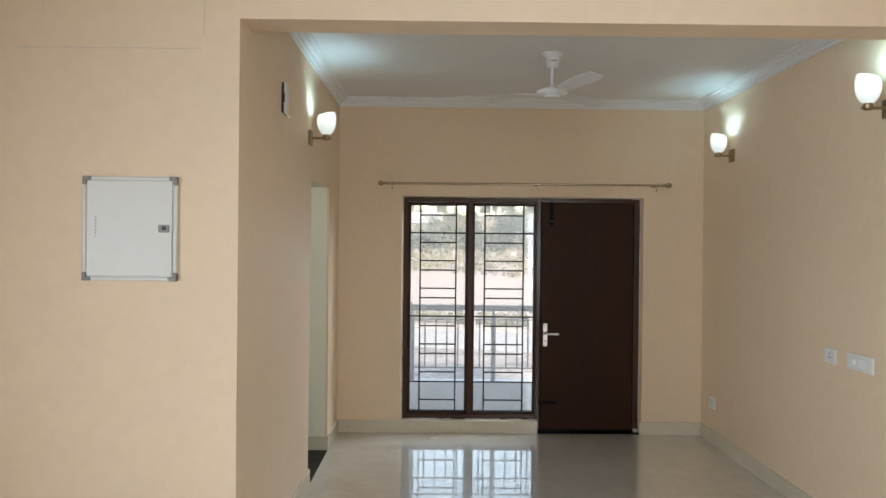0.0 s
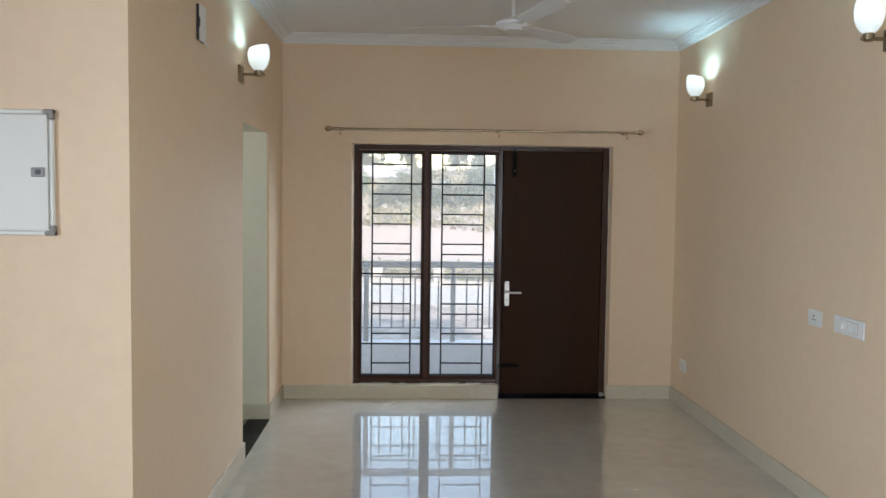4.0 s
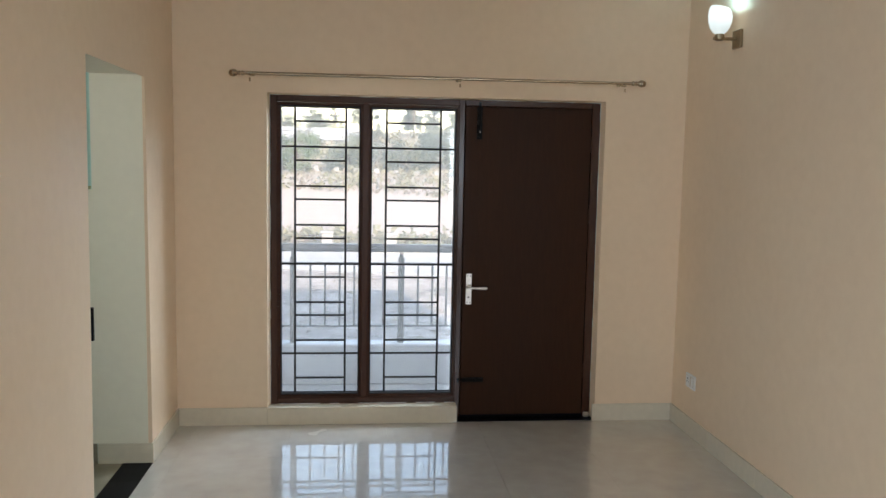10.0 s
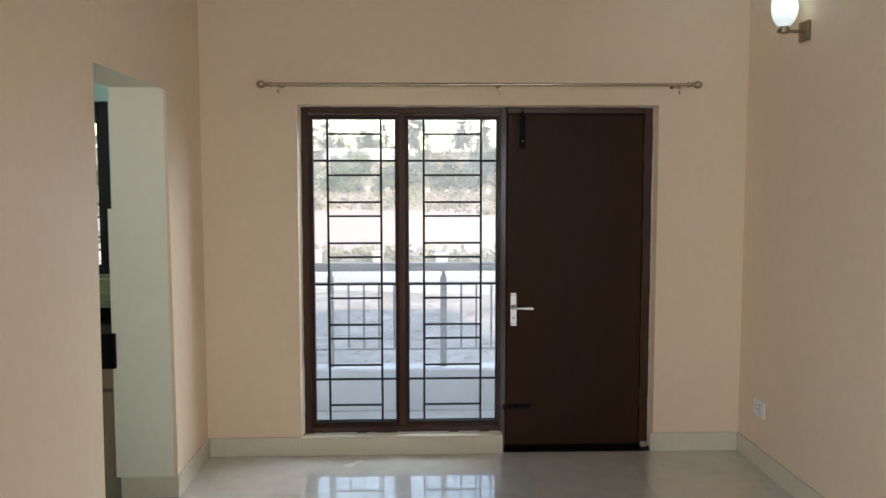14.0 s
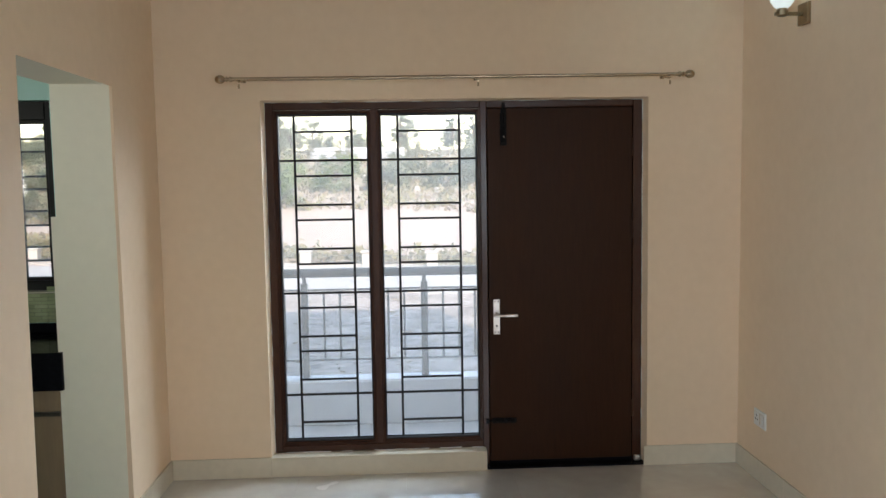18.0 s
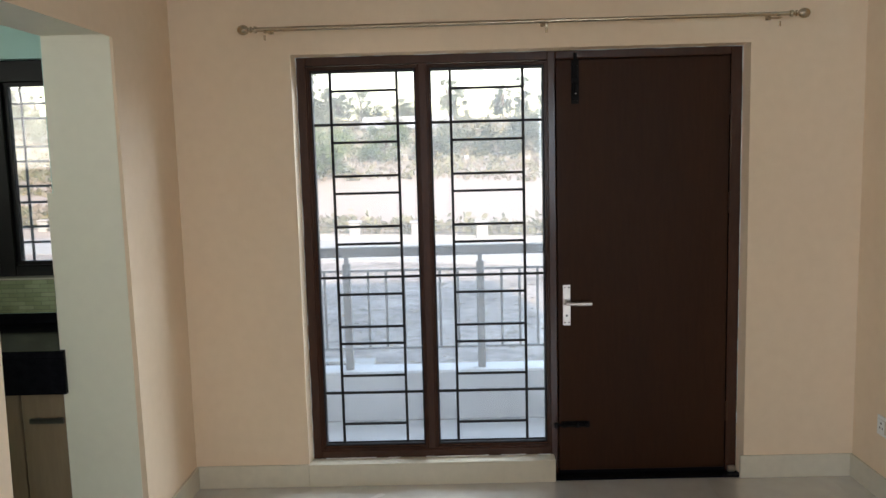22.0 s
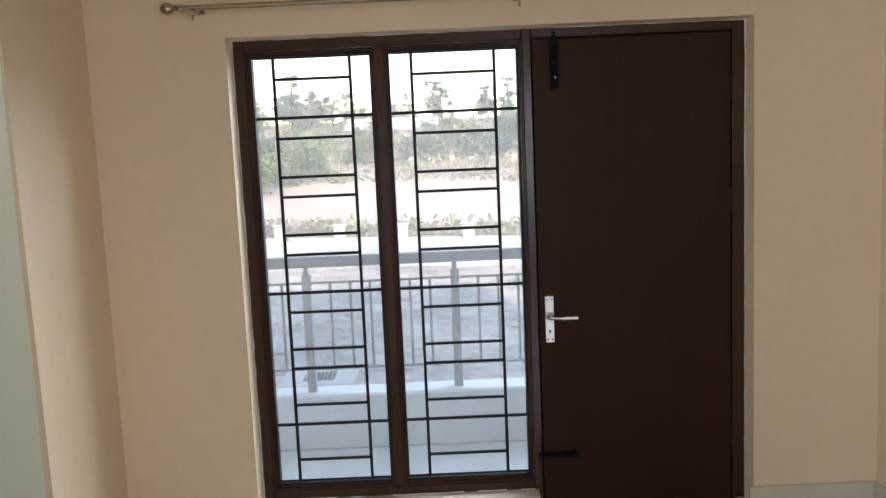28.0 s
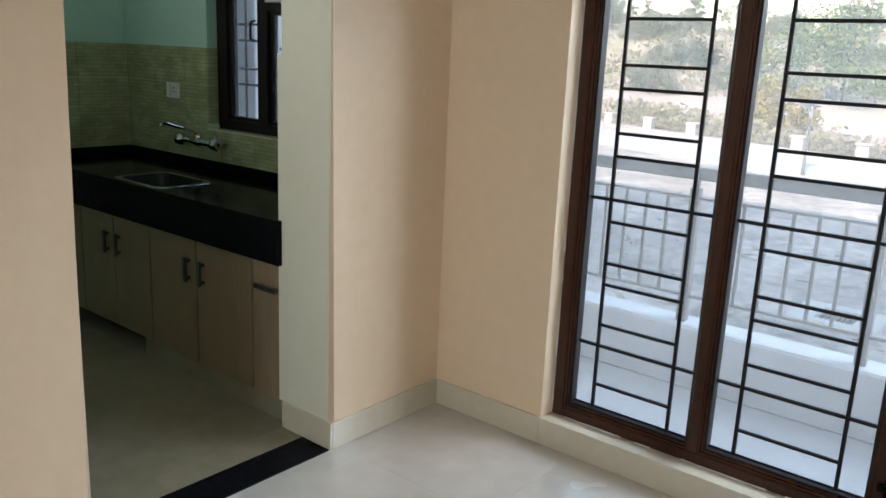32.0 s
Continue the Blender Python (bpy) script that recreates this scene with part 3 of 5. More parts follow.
part("rebate", boxes((1.808, 1.824, LY + 0.044, LY + 0.074, 0.010, 2.062), (2.628, 2.644, LY + 0.044, LY + 0.074, 0.010, 2.062), (1.824, 2.628, LY + 0.044, LY + 0.074, 2.046, 2.062)), M_FRAME, door)
leaf = part("leaf", boxes((1.812, 2.640, LY, LY + 0.042, 0.026, 2.058), bevel=0.003), M_BROWN, door, "flat dark brown door leaf")
hnd = part("handle_plate", boxes((1.836, 1.874, LY - 0.007, LY, 0.773, 0.976), bevel=0.002), M_STEEL, door, "brushed steel lever handle with long plate")
lever = bmesh.new()
tube(lever, (1.855, LY - 0.006, 0.888), (1.855, LY - 0.054, 0.888), 0.010)
solid(lever, (1.855, LY - 0.006, 0.888), [(0.017, 0.0), (0.016, 0.006), (0.011, 0.010)], 18, (0, -1, 0))
tube(lever, (1.846, LY - 0.052, 0.889), (1.906, LY - 0.053, 0.887), 0.008)
box(lever, 1.898, 1.972, LY - 0.060, LY - 0.047, 0.878, 0.896, bevel=0.004)
part("lever", lever, M_STEEL, hnd, smooth=True)
for z in (0.787, 0.962):
    for x in (1.845, 1.865):
        part("screw", tube(bmesh.new(), (x, LY - 0.0065, z), (x, LY - 0.0095, z), 0.004, seg=8), M_DARKP, hnd)
part("keyhole", tube(bmesh.new(), (1.855, LY - 0.0065, 0.822), (1.855, LY - 0.0078, 0.822), 0.006, seg=10), M_DARKP, hnd)
bolt = part("tower_bolt", boxes((1.885, 1.921, LY - 0.005, LY, 1.850, 2.056), bevel=0.001), M_IRON, door, "black iron tower bolt")
part("bolt_rod", tube(bmesh.new(), (1.903, LY - 0.012, 1.866), (1.903, LY - 0.012, 2.086), 0.008, seg=10), M_IRON, bolt, smooth=True)
part("bolt_knob", tube(bmesh.new(), (1.903, LY - 0.010, 1.900), (1.903, LY - 0.026, 1.897), 0.0035, seg=10), M_STEEL, bolt, smooth=True)
for z in (1.876, 1.96, 2.04):
    part("bolt_guide", boxes((1.887, 1.919, LY - 0.0215, LY - 0.005, z - 0.012, z + 0.012), bevel=0.002), M_IRON, bolt)
low = part("slide_bolt", boxes((1.824, 1.966, LY - 0.005, LY, 0.252, 0.282), bevel=0.001), M_IRON, door, "black iron slide bolt")
part("bolt_rod", tube(bmesh.new(), (1.788, LY - 0.014, 0.267), (1.958, LY - 0.014, 0.267), 0.0065, seg=10), M_IRON, low, smooth=True)
for x in (1.834, 1.902, 1.947):
    part("bolt_guide", boxes((x - 0.009, x + 0.009, LY - 0.023, LY - 0.005, 0.254, 0.280), bevel=0.002), M_IRON, low)
part("bolt_staple", boxes((1.788, 1.806, LY - 0.024, LY - 0.006, 0.254, 0.280), bevel=0.002), M_IRON, low)
for z in (0.32, 1.36, 1.83):
    part("hinge", tube(bmesh.new(), (2.642, LY - 0.006, z - 0.05), (2.642, LY - 0.006, z + 0.05), 0.006, seg=8), M_BROWN, door, smooth=True)
part("door_stop", boxes((2.648, 2.688, FY - 0.026, FY - 0.006, 0.010, 0.043), bevel=0.006), M_STEEL, door)


def splay(bm, a, b, c, d0, d1, along):
    """A wedge of plaster: the triangle a, b, c swept along z (along=2) or x (along=0) from d0 to d1."""
    ends = []
    for d in (d0, d1):
        ends.append([bm.verts.new((d, p[0], p[1]) if along == 0 else (p[0], p[1], d)) for p in (a, b, c)])
    bm.faces.new(ends[0]), bm.faces.new(ends[1][::-1])
    for i in range(3):
        bm.faces.new((ends[0][i], ends[1][i], ends[1][(i + 1) % 3], ends[0][(i + 1) % 3]))
    bmesh.ops.recalc_face_normals(bm, faces=bm.faces)


bm = bmesh.new()
splay(bm, (DX0, 0.0015), (FX0 - 0.001, FY - 0.001), (DX0, FY - 0.001), SKIRT + 0.001, DZ - 0.0005, 2)
splay(bm, (DX1, 0.0015), (DX1, FY - 0.001), (FX1 + 0.001, FY - 0.001), 0.011, DZ - 0.0005, 2)
splay(bm, (0.0015, DZ), (FY - 0.001, DZ), (FY - 0.001, FT + 0.001), DX0 + 0.001, DX1 - 0.001, 0)
structure("reveal_plaster", bm, M_WALL, "pale splayed plaster of the reveal round the door frame", "reveal")
# uneven white putty where the frame meets the plaster
def putty(parent, p, q, r, seed):
    g = random.Random(seed)
    p, q = Vector(p), Vector(q)
    n = int((q - p).length / 0.06)
    bm = bmesh.new()
    pts = [p.lerp(q, i / n) + Vector((g.uniform(-1, 1), 0, g.uniform(-1, 1))) * r * 0.35 for i in range(n + 1)]
    for i, (a, b) in enumerate(zip(pts, pts[1:])):
        if g.random() < 0.86:
            tube(bm, a, b, r * g.uniform(0.5, 1.1), r * g.uniform(0.5, 1.1), seg=6)
    part("putty_bead", bm, M_WHITE, parent, smooth=True)


putty(win, (FX0 - 0.001, FY, SKIRT + 0.01), (FX0 - 0.001, FY, FT), 0.0035, 1)
putty(win, (FX0, FY, FT + 0.001), (1.76, FY, FT + 0.001), 0.003, 2)
putty(win, (FX0, FY, SKIRT + 0.001), (1.77, FY, SKIRT + 0.001), 0.0045, 3)
putty(door, (1.78, FY, FT + 0.001), (FX1, FY, FT + 0.001), 0.003, 4)
putty(door, (FX1 + 0.001, FY, 0.13), (FX1 + 0.001, FY, FT), 0.003, 5)

# ---- curtain rod ----
RZ, RY = 2.209, -0.135
rod = thing("curtain_rod", (1.63, RY, RZ), "bare nickel curtain rod with ball finials above the door", "curtain rod")
part("pole", tube(bmesh.new(), (0.440, RY, RZ - 0.003), (1.62, RY, RZ), 0.0105, seg=16), M_ROD, rod, smooth=True)
part("inner_pole", tube(bmesh.new(), (1.62, RY, RZ), (2.836, RY, RZ + 0.003), 0.0090, seg=16), M_ROD, rod, smooth=True)
for x, s in ((0.440, -1), (2.836, 1)):
    f = part("finial", solid(bmesh.new(), (x, RY, RZ + 0.003 * s), [(0.012, -0.004), (0.015, 0.0), (0.015, 0.008), (0.009, 0.012), (0.009, 0.018), (0.014, 0.021), (0.014, 0.026), (0.009, 0.029), (0.009, 0.033), (0.017, 0.040), (0.0225, 0.052),
                                                       (0.0225, 0.062), (0.018, 0.076), (0.010, 0.083), (0.004, 0.085)], 20, (s, 0, 0)), M_ROD, rod, smooth=True)
for x in (0.479, 1.745, 2.785):
    br = part("bracket", boxes((x - 0.012, x + 0.012, -0.004, 0.0, RZ - 0.006, RZ + 0.022), bevel=0.001), M_ROD, rod)
    part("bracket_arm", bar(bmesh.new(), [(x, -0.003, RZ + 0.006), (x, RY + 0.030, RZ - 0.012), (x, RY, RZ - 0.016)], 0.005), M_ROD, br, smooth=True)
    part("bracket_cup", boxes((x - 0.007, x + 0.007, RY - 0.016, RY + 0.016, RZ - 0.018, RZ - 0.012), bevel=0.002), M_ROD, br)
    part("thumb_screw", tube(bmesh.new(), (x, RY - 0.006, RZ - 0.030), (x, RY - 0.006, RZ - 0.052), 0.005, seg=10), M_ROD, br, smooth=True)


# ---- wall lamps ----
def wall_lamp(label):
    """A lamp on a wall at x = 0 that faces +x, with its plate's middle at the origin."""
    t = thing("wall_lamp", (0, 0, 0), label, "wall lamp", "wall lamps of the room")
    part("back_plate", boxes((0, 0.017, -0.050, 0.050, -0.050, 0.050), bevel=0.003), M_BRONZE, t, "antique brass plate")
    part("arm", boxes((0.018, 0.150, -0.008, 0.008, -0.008, 0.008), bevel=0.002), M_BRONZE, t)
    part("cup", solid(bmesh.new(), (0.115, 0, 0), [(0.018, -0.012), (0.026, -0.006), (0.027, 0.015), (0.024, 0.018), (0.024, 0.023), (0.020, 0.027)], 20), M_BRONZE, t, smooth=True)
    prof = [(0.024, 0.024), (0.038, 0.035), (0.054, 0.059), (0.063, 0.090), (0.066, 0.121), (0.062, 0.149), (0.056, 0.165),
            (0.053, 0.165), (0.059, 0.147), (0.062, 0.121), (0.059, 0.092), (0.050, 0.062), (0.034, 0.038), (0.020, 0.028)]
    bm = bmesh.new()
    lathe(bm, (0.115, 0, 0), prof, 28, shift=lambda v: Vector((v.x, v.y, v.z + (v.x * 0.30 * max(0.0, v.z - 0.08) / 0.11))))
    part("shade", bm, M_OPAL, t, "glowing white opal glass shade", smooth=True)
    return t


def lamp_light(x, y, z):
    li = bpy.data.lights.new("lamp_bulb", "POINT")
    li.energy, li.color, li.shadow_soft_size = 0.6, (0.40, 0.80, 1.0), 0.03
    new("lamp_bulb", li).location = (x, y, z)


LZ = 2.388
lamp = wall_lamp("lit wall lamp with opal glass shade and antique brass arm")
lamp.matrix_basis = Matrix.Translation((0, -1.69, LZ))
lamp_light(0.105, -1.69, LZ + 0.13)
for y in (-0.708, -2.965):
    copy_thing(lamp, pose(W, y, LZ + 0.025, 0, 0, 180))
    lamp_light(W - 0.105, y, LZ + 0.155)

# ---- ceiling fan ----
FX, FYF = 1.64, -1.74
fan = thing("ceiling_fan", (FX, FYF, CEIL), "white three-blade ceiling fan at rest", "ceiling fan")
part("canopy", solid(bmesh.new(), (FX, FYF, CEIL), [(0.075, 0), (0.073, -0.012), (0.052, -0.030), (0.044, -0.085), (0.030, -0.100)], 24), M_FAN, fan, smooth=True)
part("canopy_slot", boxes((FX - 0.022, FX + 0.022, FYF - 0.0505, FYF - 0.0465, CEIL - 0.060, CEIL - 0.052)), M_GREYP, fan)
part("down_rod", tube(bmesh.new(), (FX, FYF, CEIL - 0.095), (FX, FYF, CEIL - 0.215), 0.011), M_FAN, fan, smooth=True)
part("motor", solid(bmesh.new(), (FX, FYF, 2.668), [(0.030, 0.0), (0.050, 0.004), (0.056, 0.014), (0.092, 0.020), (0.105, 0.034), (0.102, 0.050), (0.070, 0.064), (0.030, 0.070), (0.020, 0.085)], 28), M_FAN, fan, smooth=True)
for k, ang in enumerate((166, 46, -74)):
    bm = bmesh.new()
    rows = 7
    prev = None
    tilt = -0.20
    for i in range(rows):
        u = i / (rows - 1)
        r = 0.16 + u * 0.49
        half = 0.042 + 0.020 * math.sin(min(1, u * 1.25) * math.pi / 2) - (0.02 if i == rows - 1 else 0)
        line = []
        for s, h in ((-1, 0.0), (1, 0.0), (1, 0.004), (-1, 0.004)):
            line.append(bm.verts.new((r, s * half, s * half * tilt + h)))
        if prev:
            for j in range(4):
                bm.faces.new((prev[j], prev[(j + 1) % 4], line[(j + 1) % 4], line[j]))
        else:
            bm.faces.new(line)
        prev = line
    bm.faces.new(prev[::-1])
    box(bm, 0.085, 0.20, -0.018, 0.018, -0.010, -0.004, bevel=0.002)
    bmesh.ops.transform(bm, matrix=pose(FX, FYF, 2.702, 0, 0, ang), verts=bm.verts)
    part("blade", bm, M_FAN, fan)

# ---- distribution box on the hall wall ----
PX0, PX1, PZ0, PZ1, PY = -0.673, -0.262, 1.500, 1.953, BEAM0
db = thing("distribution_box", (-0.465, PY, PZ0), "off-white electric distribution box with grey corner caps", "fuse box")
part("back_box", boxes((PX0 + 0.004, PX1 - 0.004, PY - 0.012, PY, PZ0 + 0.004, PZ1 - 0.004)), M_BOX, db)
part("box_door", boxes((PX0 + 0.020, PX1 - 0.020, PY - 0.022, PY - 0.012, PZ0 + 0.022, PZ1 - 0.018), bevel=0.002), M_BOX, db, "off-white steel door")
for b in ((PX0, PX0 + 0.017, PZ0, PZ1), (PX1 - 0.017, PX1, PZ0, PZ1)):
    part("edge_profile", boxes((b[0], b[1], PY - 0.020, PY, b[2] + 0.035, b[3] - 0.035), bevel=0.004), M_BOX, db)
for z in (PZ0, PZ1 - 0.017):
    part("edge_profile", boxes((PX0 + 0.035, PX1 - 0.035, PY - 0.020, PY, z, z + 0.017), bevel=0.004), M_BOX, db)
for x, xi in ((PX0 - 0.001, PX0 - 0.001), (PX1 - 0.034, PX1 - 0.017)):
    for z, zi in ((PZ0 - 0.001, PZ0 - 0.001), (PZ1 - 0.034, PZ1 - 0.017)):
        part("corner_cap", boxes((x, x + 0.035, PY - 0.024, PY, zi, zi + 0.018), (xi, xi + 0.018, PY - 0.0235, PY, z, z + 0.035), bevel=0.003), M_CAP, db, "brown-grey plastic corner cap")
lk = part("latch", boxes((-0.341, -0.293, PY - 0.027, PY - 0.022, 1.711, 1.745), bevel=0.003), M_GREYP, db, "grey plastic latch")
part("latch_slot", boxes((-0.325, -0.306, PY - 0.0295, PY - 0.027, 1.720, 1.737), bevel=0.001), M_DARKP, lk)
for i in range(7):
    z = 1.690 + i * 0.014
    part("printed_mark", boxes((-0.617, -0.611, PY - 0.0226, PY - 0.0221, z, z + (0.006 if i % 3 else 0.004))), M_GREYP, db)

crack = tagged(new("wall_crack"), "fine dark plaster cracks on the hall wall", "crack", kind="structure")
for pts in ([(-0.98, 2.516), (-0.80, 2.5185), (-0.62, 2.5165), (-0.45, 2.519), (-0.30, 2.5175), (-0.166, 2.520)], [(-0.157, 2.585), (-0.1555, 2.70), (-0.153, 2.85), (-0.154, 2.95)], [(-0.86, 2.66), (-0.858, 2.80), (-0.861, 2.95)]):
    bm = bmesh.new()
    for (xa, za), (xb, zb) in zip(pts, pts[1:]):
        tube(bm, (xa, BEAM0, za), (xb, BEAM0, zb), 0.0009, seg=5)
    part("crack_line", bm, M_GROUT, crack)

# ---- switches, sockets and the chime ----
def wall_plate(name, at, label, category, wide, tall, modules, turn):
    """A plate on a wall at x = 0 facing +x; modules: (kind, middle along the wall, width)."""
    t = thing(name, (0, 0, 0), label, category)
    part("cover_plate", boxes((0, 0.009, -wide / 2, wide / 2, -tall / 2, tall / 2), bevel=0.003), M_PLASTIC, t)
    lo, hi = min(y - mw / 2 for k, y, mw in modules), max(y + mw / 2 for k, y, mw in modules)
    part("module_bed", boxes((0.0085, 0.0096, lo - 0.002, hi + 0.002, -tall * 0.335, tall * 0.335)), M_CREAM, t, "cream gap round the modules")
    for kind, y, mw in modules:
        if kind == "rocker":
            m = part("switch_rocker", boxes((0.009, 0.014, y - mw / 2 + 0.001, y + mw / 2 - 0.001, -tall * 0.30, tall * 0.30), bevel=0.002), M_PLASTIC, t)
        elif kind == "dial":
            m = part("regulator_base", boxes((0.009, 0.012, y - mw / 2, y + mw / 2, -tall * 0.32, tall * 0.32), bevel=0.002), M_PLASTIC, t)
            part("regulator_knob", solid(bmesh.new(), (0.012, y, 0), [(0.017, 0), (0.016, 0.012), (0.012, 0.015)], 20, (1, 0, 0)), M_PLASTIC, m, smooth=True)
        else:
            m = part("socket_face", boxes((0.009, 0.011, y - mw / 2, y + mw / 2, -tall * 0.32, tall * 0.32), bevel=0.002), M_PLASTIC, t)
            for dy, dz, r in ((0, 0.013, 0.0060), (-0.011, -0.008, 0.0048), (0.011, -0.008, 0.0048)):
                part("socket_hole", tube(bmesh.new(), (0.0105, y + dy, dz), (0.0116, y + dy, dz), r, seg=10), M_DARKP, m)
    t.matrix_basis = Matrix.Translation(at) @ pose(0, 0, 0, 0, 0, turn)
    return t


wall_plate("power_socket", (W, -2.368, 1.030), "white three-pin socket on the cream wall", "socket", 0.138, 0.088, [("socket", 0, 0.060)], 180)
wall_plate("switch_board", (W, -2.708, 1.034), "white switch plate with a round fan regulator", "switch", 0.276, 0.090,
           [("dial", -0.050, 0.060), ("rocker", 0.000, 0.024), ("rocker", 0.025, 0.024), ("rocker", 0.050, 0.024), ("rocker", 0.075, 0.024)], 180)
wall_plate("low_socket", (W, -0.305, 0.345), "small white socket low on the cream wall", "socket", 0.140, 0.092, [("socket", -0.030, 0.055), ("rocker", 0.034, 0.03)], 180)
ch = thing("door_chime", (0, -2.67, 2.48), "white box-shaped door chime high on the wall", "door chime")
part("chime_body", boxes((0, 0.013, -2.692, -2.580, 2.398, 2.568), bevel=0.002), M_DARKP, ch)
part("chime_cover", boxes((0.013, 0.021, -2.690, -2.580, 2.396, 2.570), bevel=0.003), M_PLASTIC, ch, "white plastic cover")
part("cover_notch", boxes((0.012, 0.019, -2.694, -2.685, 2.458, 2.505), bevel=0.001), M_DARKP, ch)
part("cable_clip", boxes((0, 0.012, -2.500, -2.485, 2.400, 2.415), bevel=0.002), M_PLASTIC, ch)

# ---- kitchen ----
CF, CT, AP = -0.634, 0.877, 0.694      # cabinet fronts, counter top, apron's lower edge
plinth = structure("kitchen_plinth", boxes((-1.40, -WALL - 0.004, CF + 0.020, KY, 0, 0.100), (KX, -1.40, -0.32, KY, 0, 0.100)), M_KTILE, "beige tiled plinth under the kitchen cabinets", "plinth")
SEAMS = (-0.268, -0.500, -0.905, -1.290, -1.625, -1.960, KX)
for k, (x1, x0) in enumerate(zip(SEAMS, SEAMS[1:])):
    lab = "narrow wood laminate drawer unit with bar handle" if k == 0 else "wood laminate base cabinet with a closed door"
    cab = thing("base_cabinet", ((x0 + x1) / 2, CF, 0.1), lab, "kitchen cabinet", "cabinets under the worktop")
    part("carcass", boxes((x0, x1, CF + 0.020, KY, 0.100, AP)), M_BLACKFR, cab)
    d = part("drawer_front" if k == 0 else "cabinet_door", boxes((x0 + 0.004, x1 - 0.004, CF, CF + 0.019, 0.106, AP - 0.002), bevel=0.0015), M_LAM, cab, "wood grain laminate front")
    if k == 0:
        part("bar_handle", boxes(((x0 + x1) / 2 - 0.070, (x0 + x1) / 2 + 0.070, CF - 0.030, CF - 0.018, 0.572, 0.592),
                                 ((x0 + x1) / 2 - 0.052, (x0 + x1) / 2 - 0.038, CF - 0.020, CF, 0.575, 0.589),
                                 ((x0 + x1) / 2 + 0.038, (x0 + x1) / 2 + 0.052, CF - 0.020, CF, 0.575, 0.589)), M_HANDLE, d, "dark bronze bar handle")
    elif k < 5:
        hx = x0 + 0.055 if k in (1, 3) else x1 - 0.055
        part("bar_handle", boxes((hx - 0.009, hx + 0.009, CF - 0.030, CF - 0.018, 0.486, 0.600), (hx - 0.007, hx + 0.007, CF - 0.020, CF, 0.496, 0.510),
                                 (hx - 0.007, hx + 0.007, CF - 0.020, CF, 0.576, 0.590)), M_HANDLE, d, "dark bronze bar handle")
top = thing("worktop", (-1.3, -0.4, CT), "black granite kitchen worktop with a deep front edge", "worktop")
SX0, SX1, SY0, SY1 = -1.60, -1.195, -0.628, -0.345
part("slab", boxes((KX, SX0, -0.664, KY, CT - 0.030, CT), (SX1, -WALL - 0.004, -0.664, KY, CT - 0.030, CT), (SX0, SX1, -0.664, SY0, CT - 0.030, CT),
                   (SX0, SX1, SY1, KY, CT - 0.030, CT)), M_GRANITE, top)
part("front_apron", boxes((KX, -WALL - 0.004, -0.664, -0.640, AP, CT - 0.031), bevel=0.002), M_GRANITE, top)
part("upstand", boxes((KX, -WALL - 0.004, KY - 0.020, KY, CT, 0.926), bevel=0.002), M_GRANITE, top)
part("side_upstand", boxes((KX, KX + 0.020, -0.664, KY - 0.021, CT, 0.926), bevel=0.002), M_GRANITE, top)
sink = thing("kitchen_sink", (-1.40, -0.50, CT), "stainless steel sink bowl set in black granite", "sink")
bm = bmesh.new()
loops = []
for d, z in ((-0.014, CT + 0.001), (-0.012, CT + 0.004), (0.010, CT + 0.004), (0.018, CT - 0.010), (0.034, CT - 0.165), (0.060, CT - 0.175)):
    rr = 0.05
    ring = []
    for cx, cy, a0 in ((SX1 - d - rr, SY1 - d - rr, 0), (SX0 + d + rr, SY1 - d - rr, 90), (SX0 + d + rr, SY0 + d + rr, 180), (SX1 - d - rr, SY0 + d + rr, 270)):
        for i in range(5):
            a = radians(a0 + i * 22.5)
            ring.append(bm.verts.new((cx + rr * math.cos(a), cy + rr * math.sin(a), z)))
    loops.append(ring)
rim = bmesh.new()
for k, (a, b) in enumerate(zip(loops, loops[1:])):
    for i in range(len(a)):
        quad = (a[i], a[(i + 1) % len(a)], b[(i + 1) % len(a)], b[i])
        if k < 2:
            rim.faces.new([rim.verts.new(v.co) for v in quad])
        else:
            bm.faces.new(quad)
bm.faces.new(loops[-1])
bmesh.ops.remove_doubles(rim, verts=rim.verts, dist=1e-5)
bmesh.ops.delete(bm, geom=[v for v in bm.verts if not v.link_faces], context="VERTS")
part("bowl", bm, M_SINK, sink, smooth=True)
part("rim", rim, M_CHROME, sink, "bright steel rim", smooth=True)
part("drain", solid(bmesh.new(), (-1.40, -0.50, CT - 0.175), [(0.04, 0.0), (0.038, 0.003), (0.02, 0.003)], 20), M_CHROME, sink, smooth=True)
tap = thing("sink_mixer", (-1.615, KY, 1.028), "chrome wall-mounted sink mixer with swivel spout", "tap")
TY, TX = KY - 0.060, -1.612
part("mixer_body", solid(bmesh.new(), (TX - 0.115, TY, 1.026), [(0.013, 0), (0.018, 0.010), (0.018, 0.080), (0.024, 0.092), (0.024, 0.138), (0.018, 0.150), (0.018, 0.220), (0.013, 0.230)], 18, (1, 0, 0)), M_CHROME, tap, smooth=True)
for x in (TX - 0.085, TX + 0.085):
    part("wall_flange", solid(bmesh.new(), (x, KY - 0.005, 1.026), [(0.032, 0), (0.030, 0.008), (0.014, 0.014), (0.014, 0.05)], 18, (0, -1, 0)), M_CHROME, tap, smooth=True)
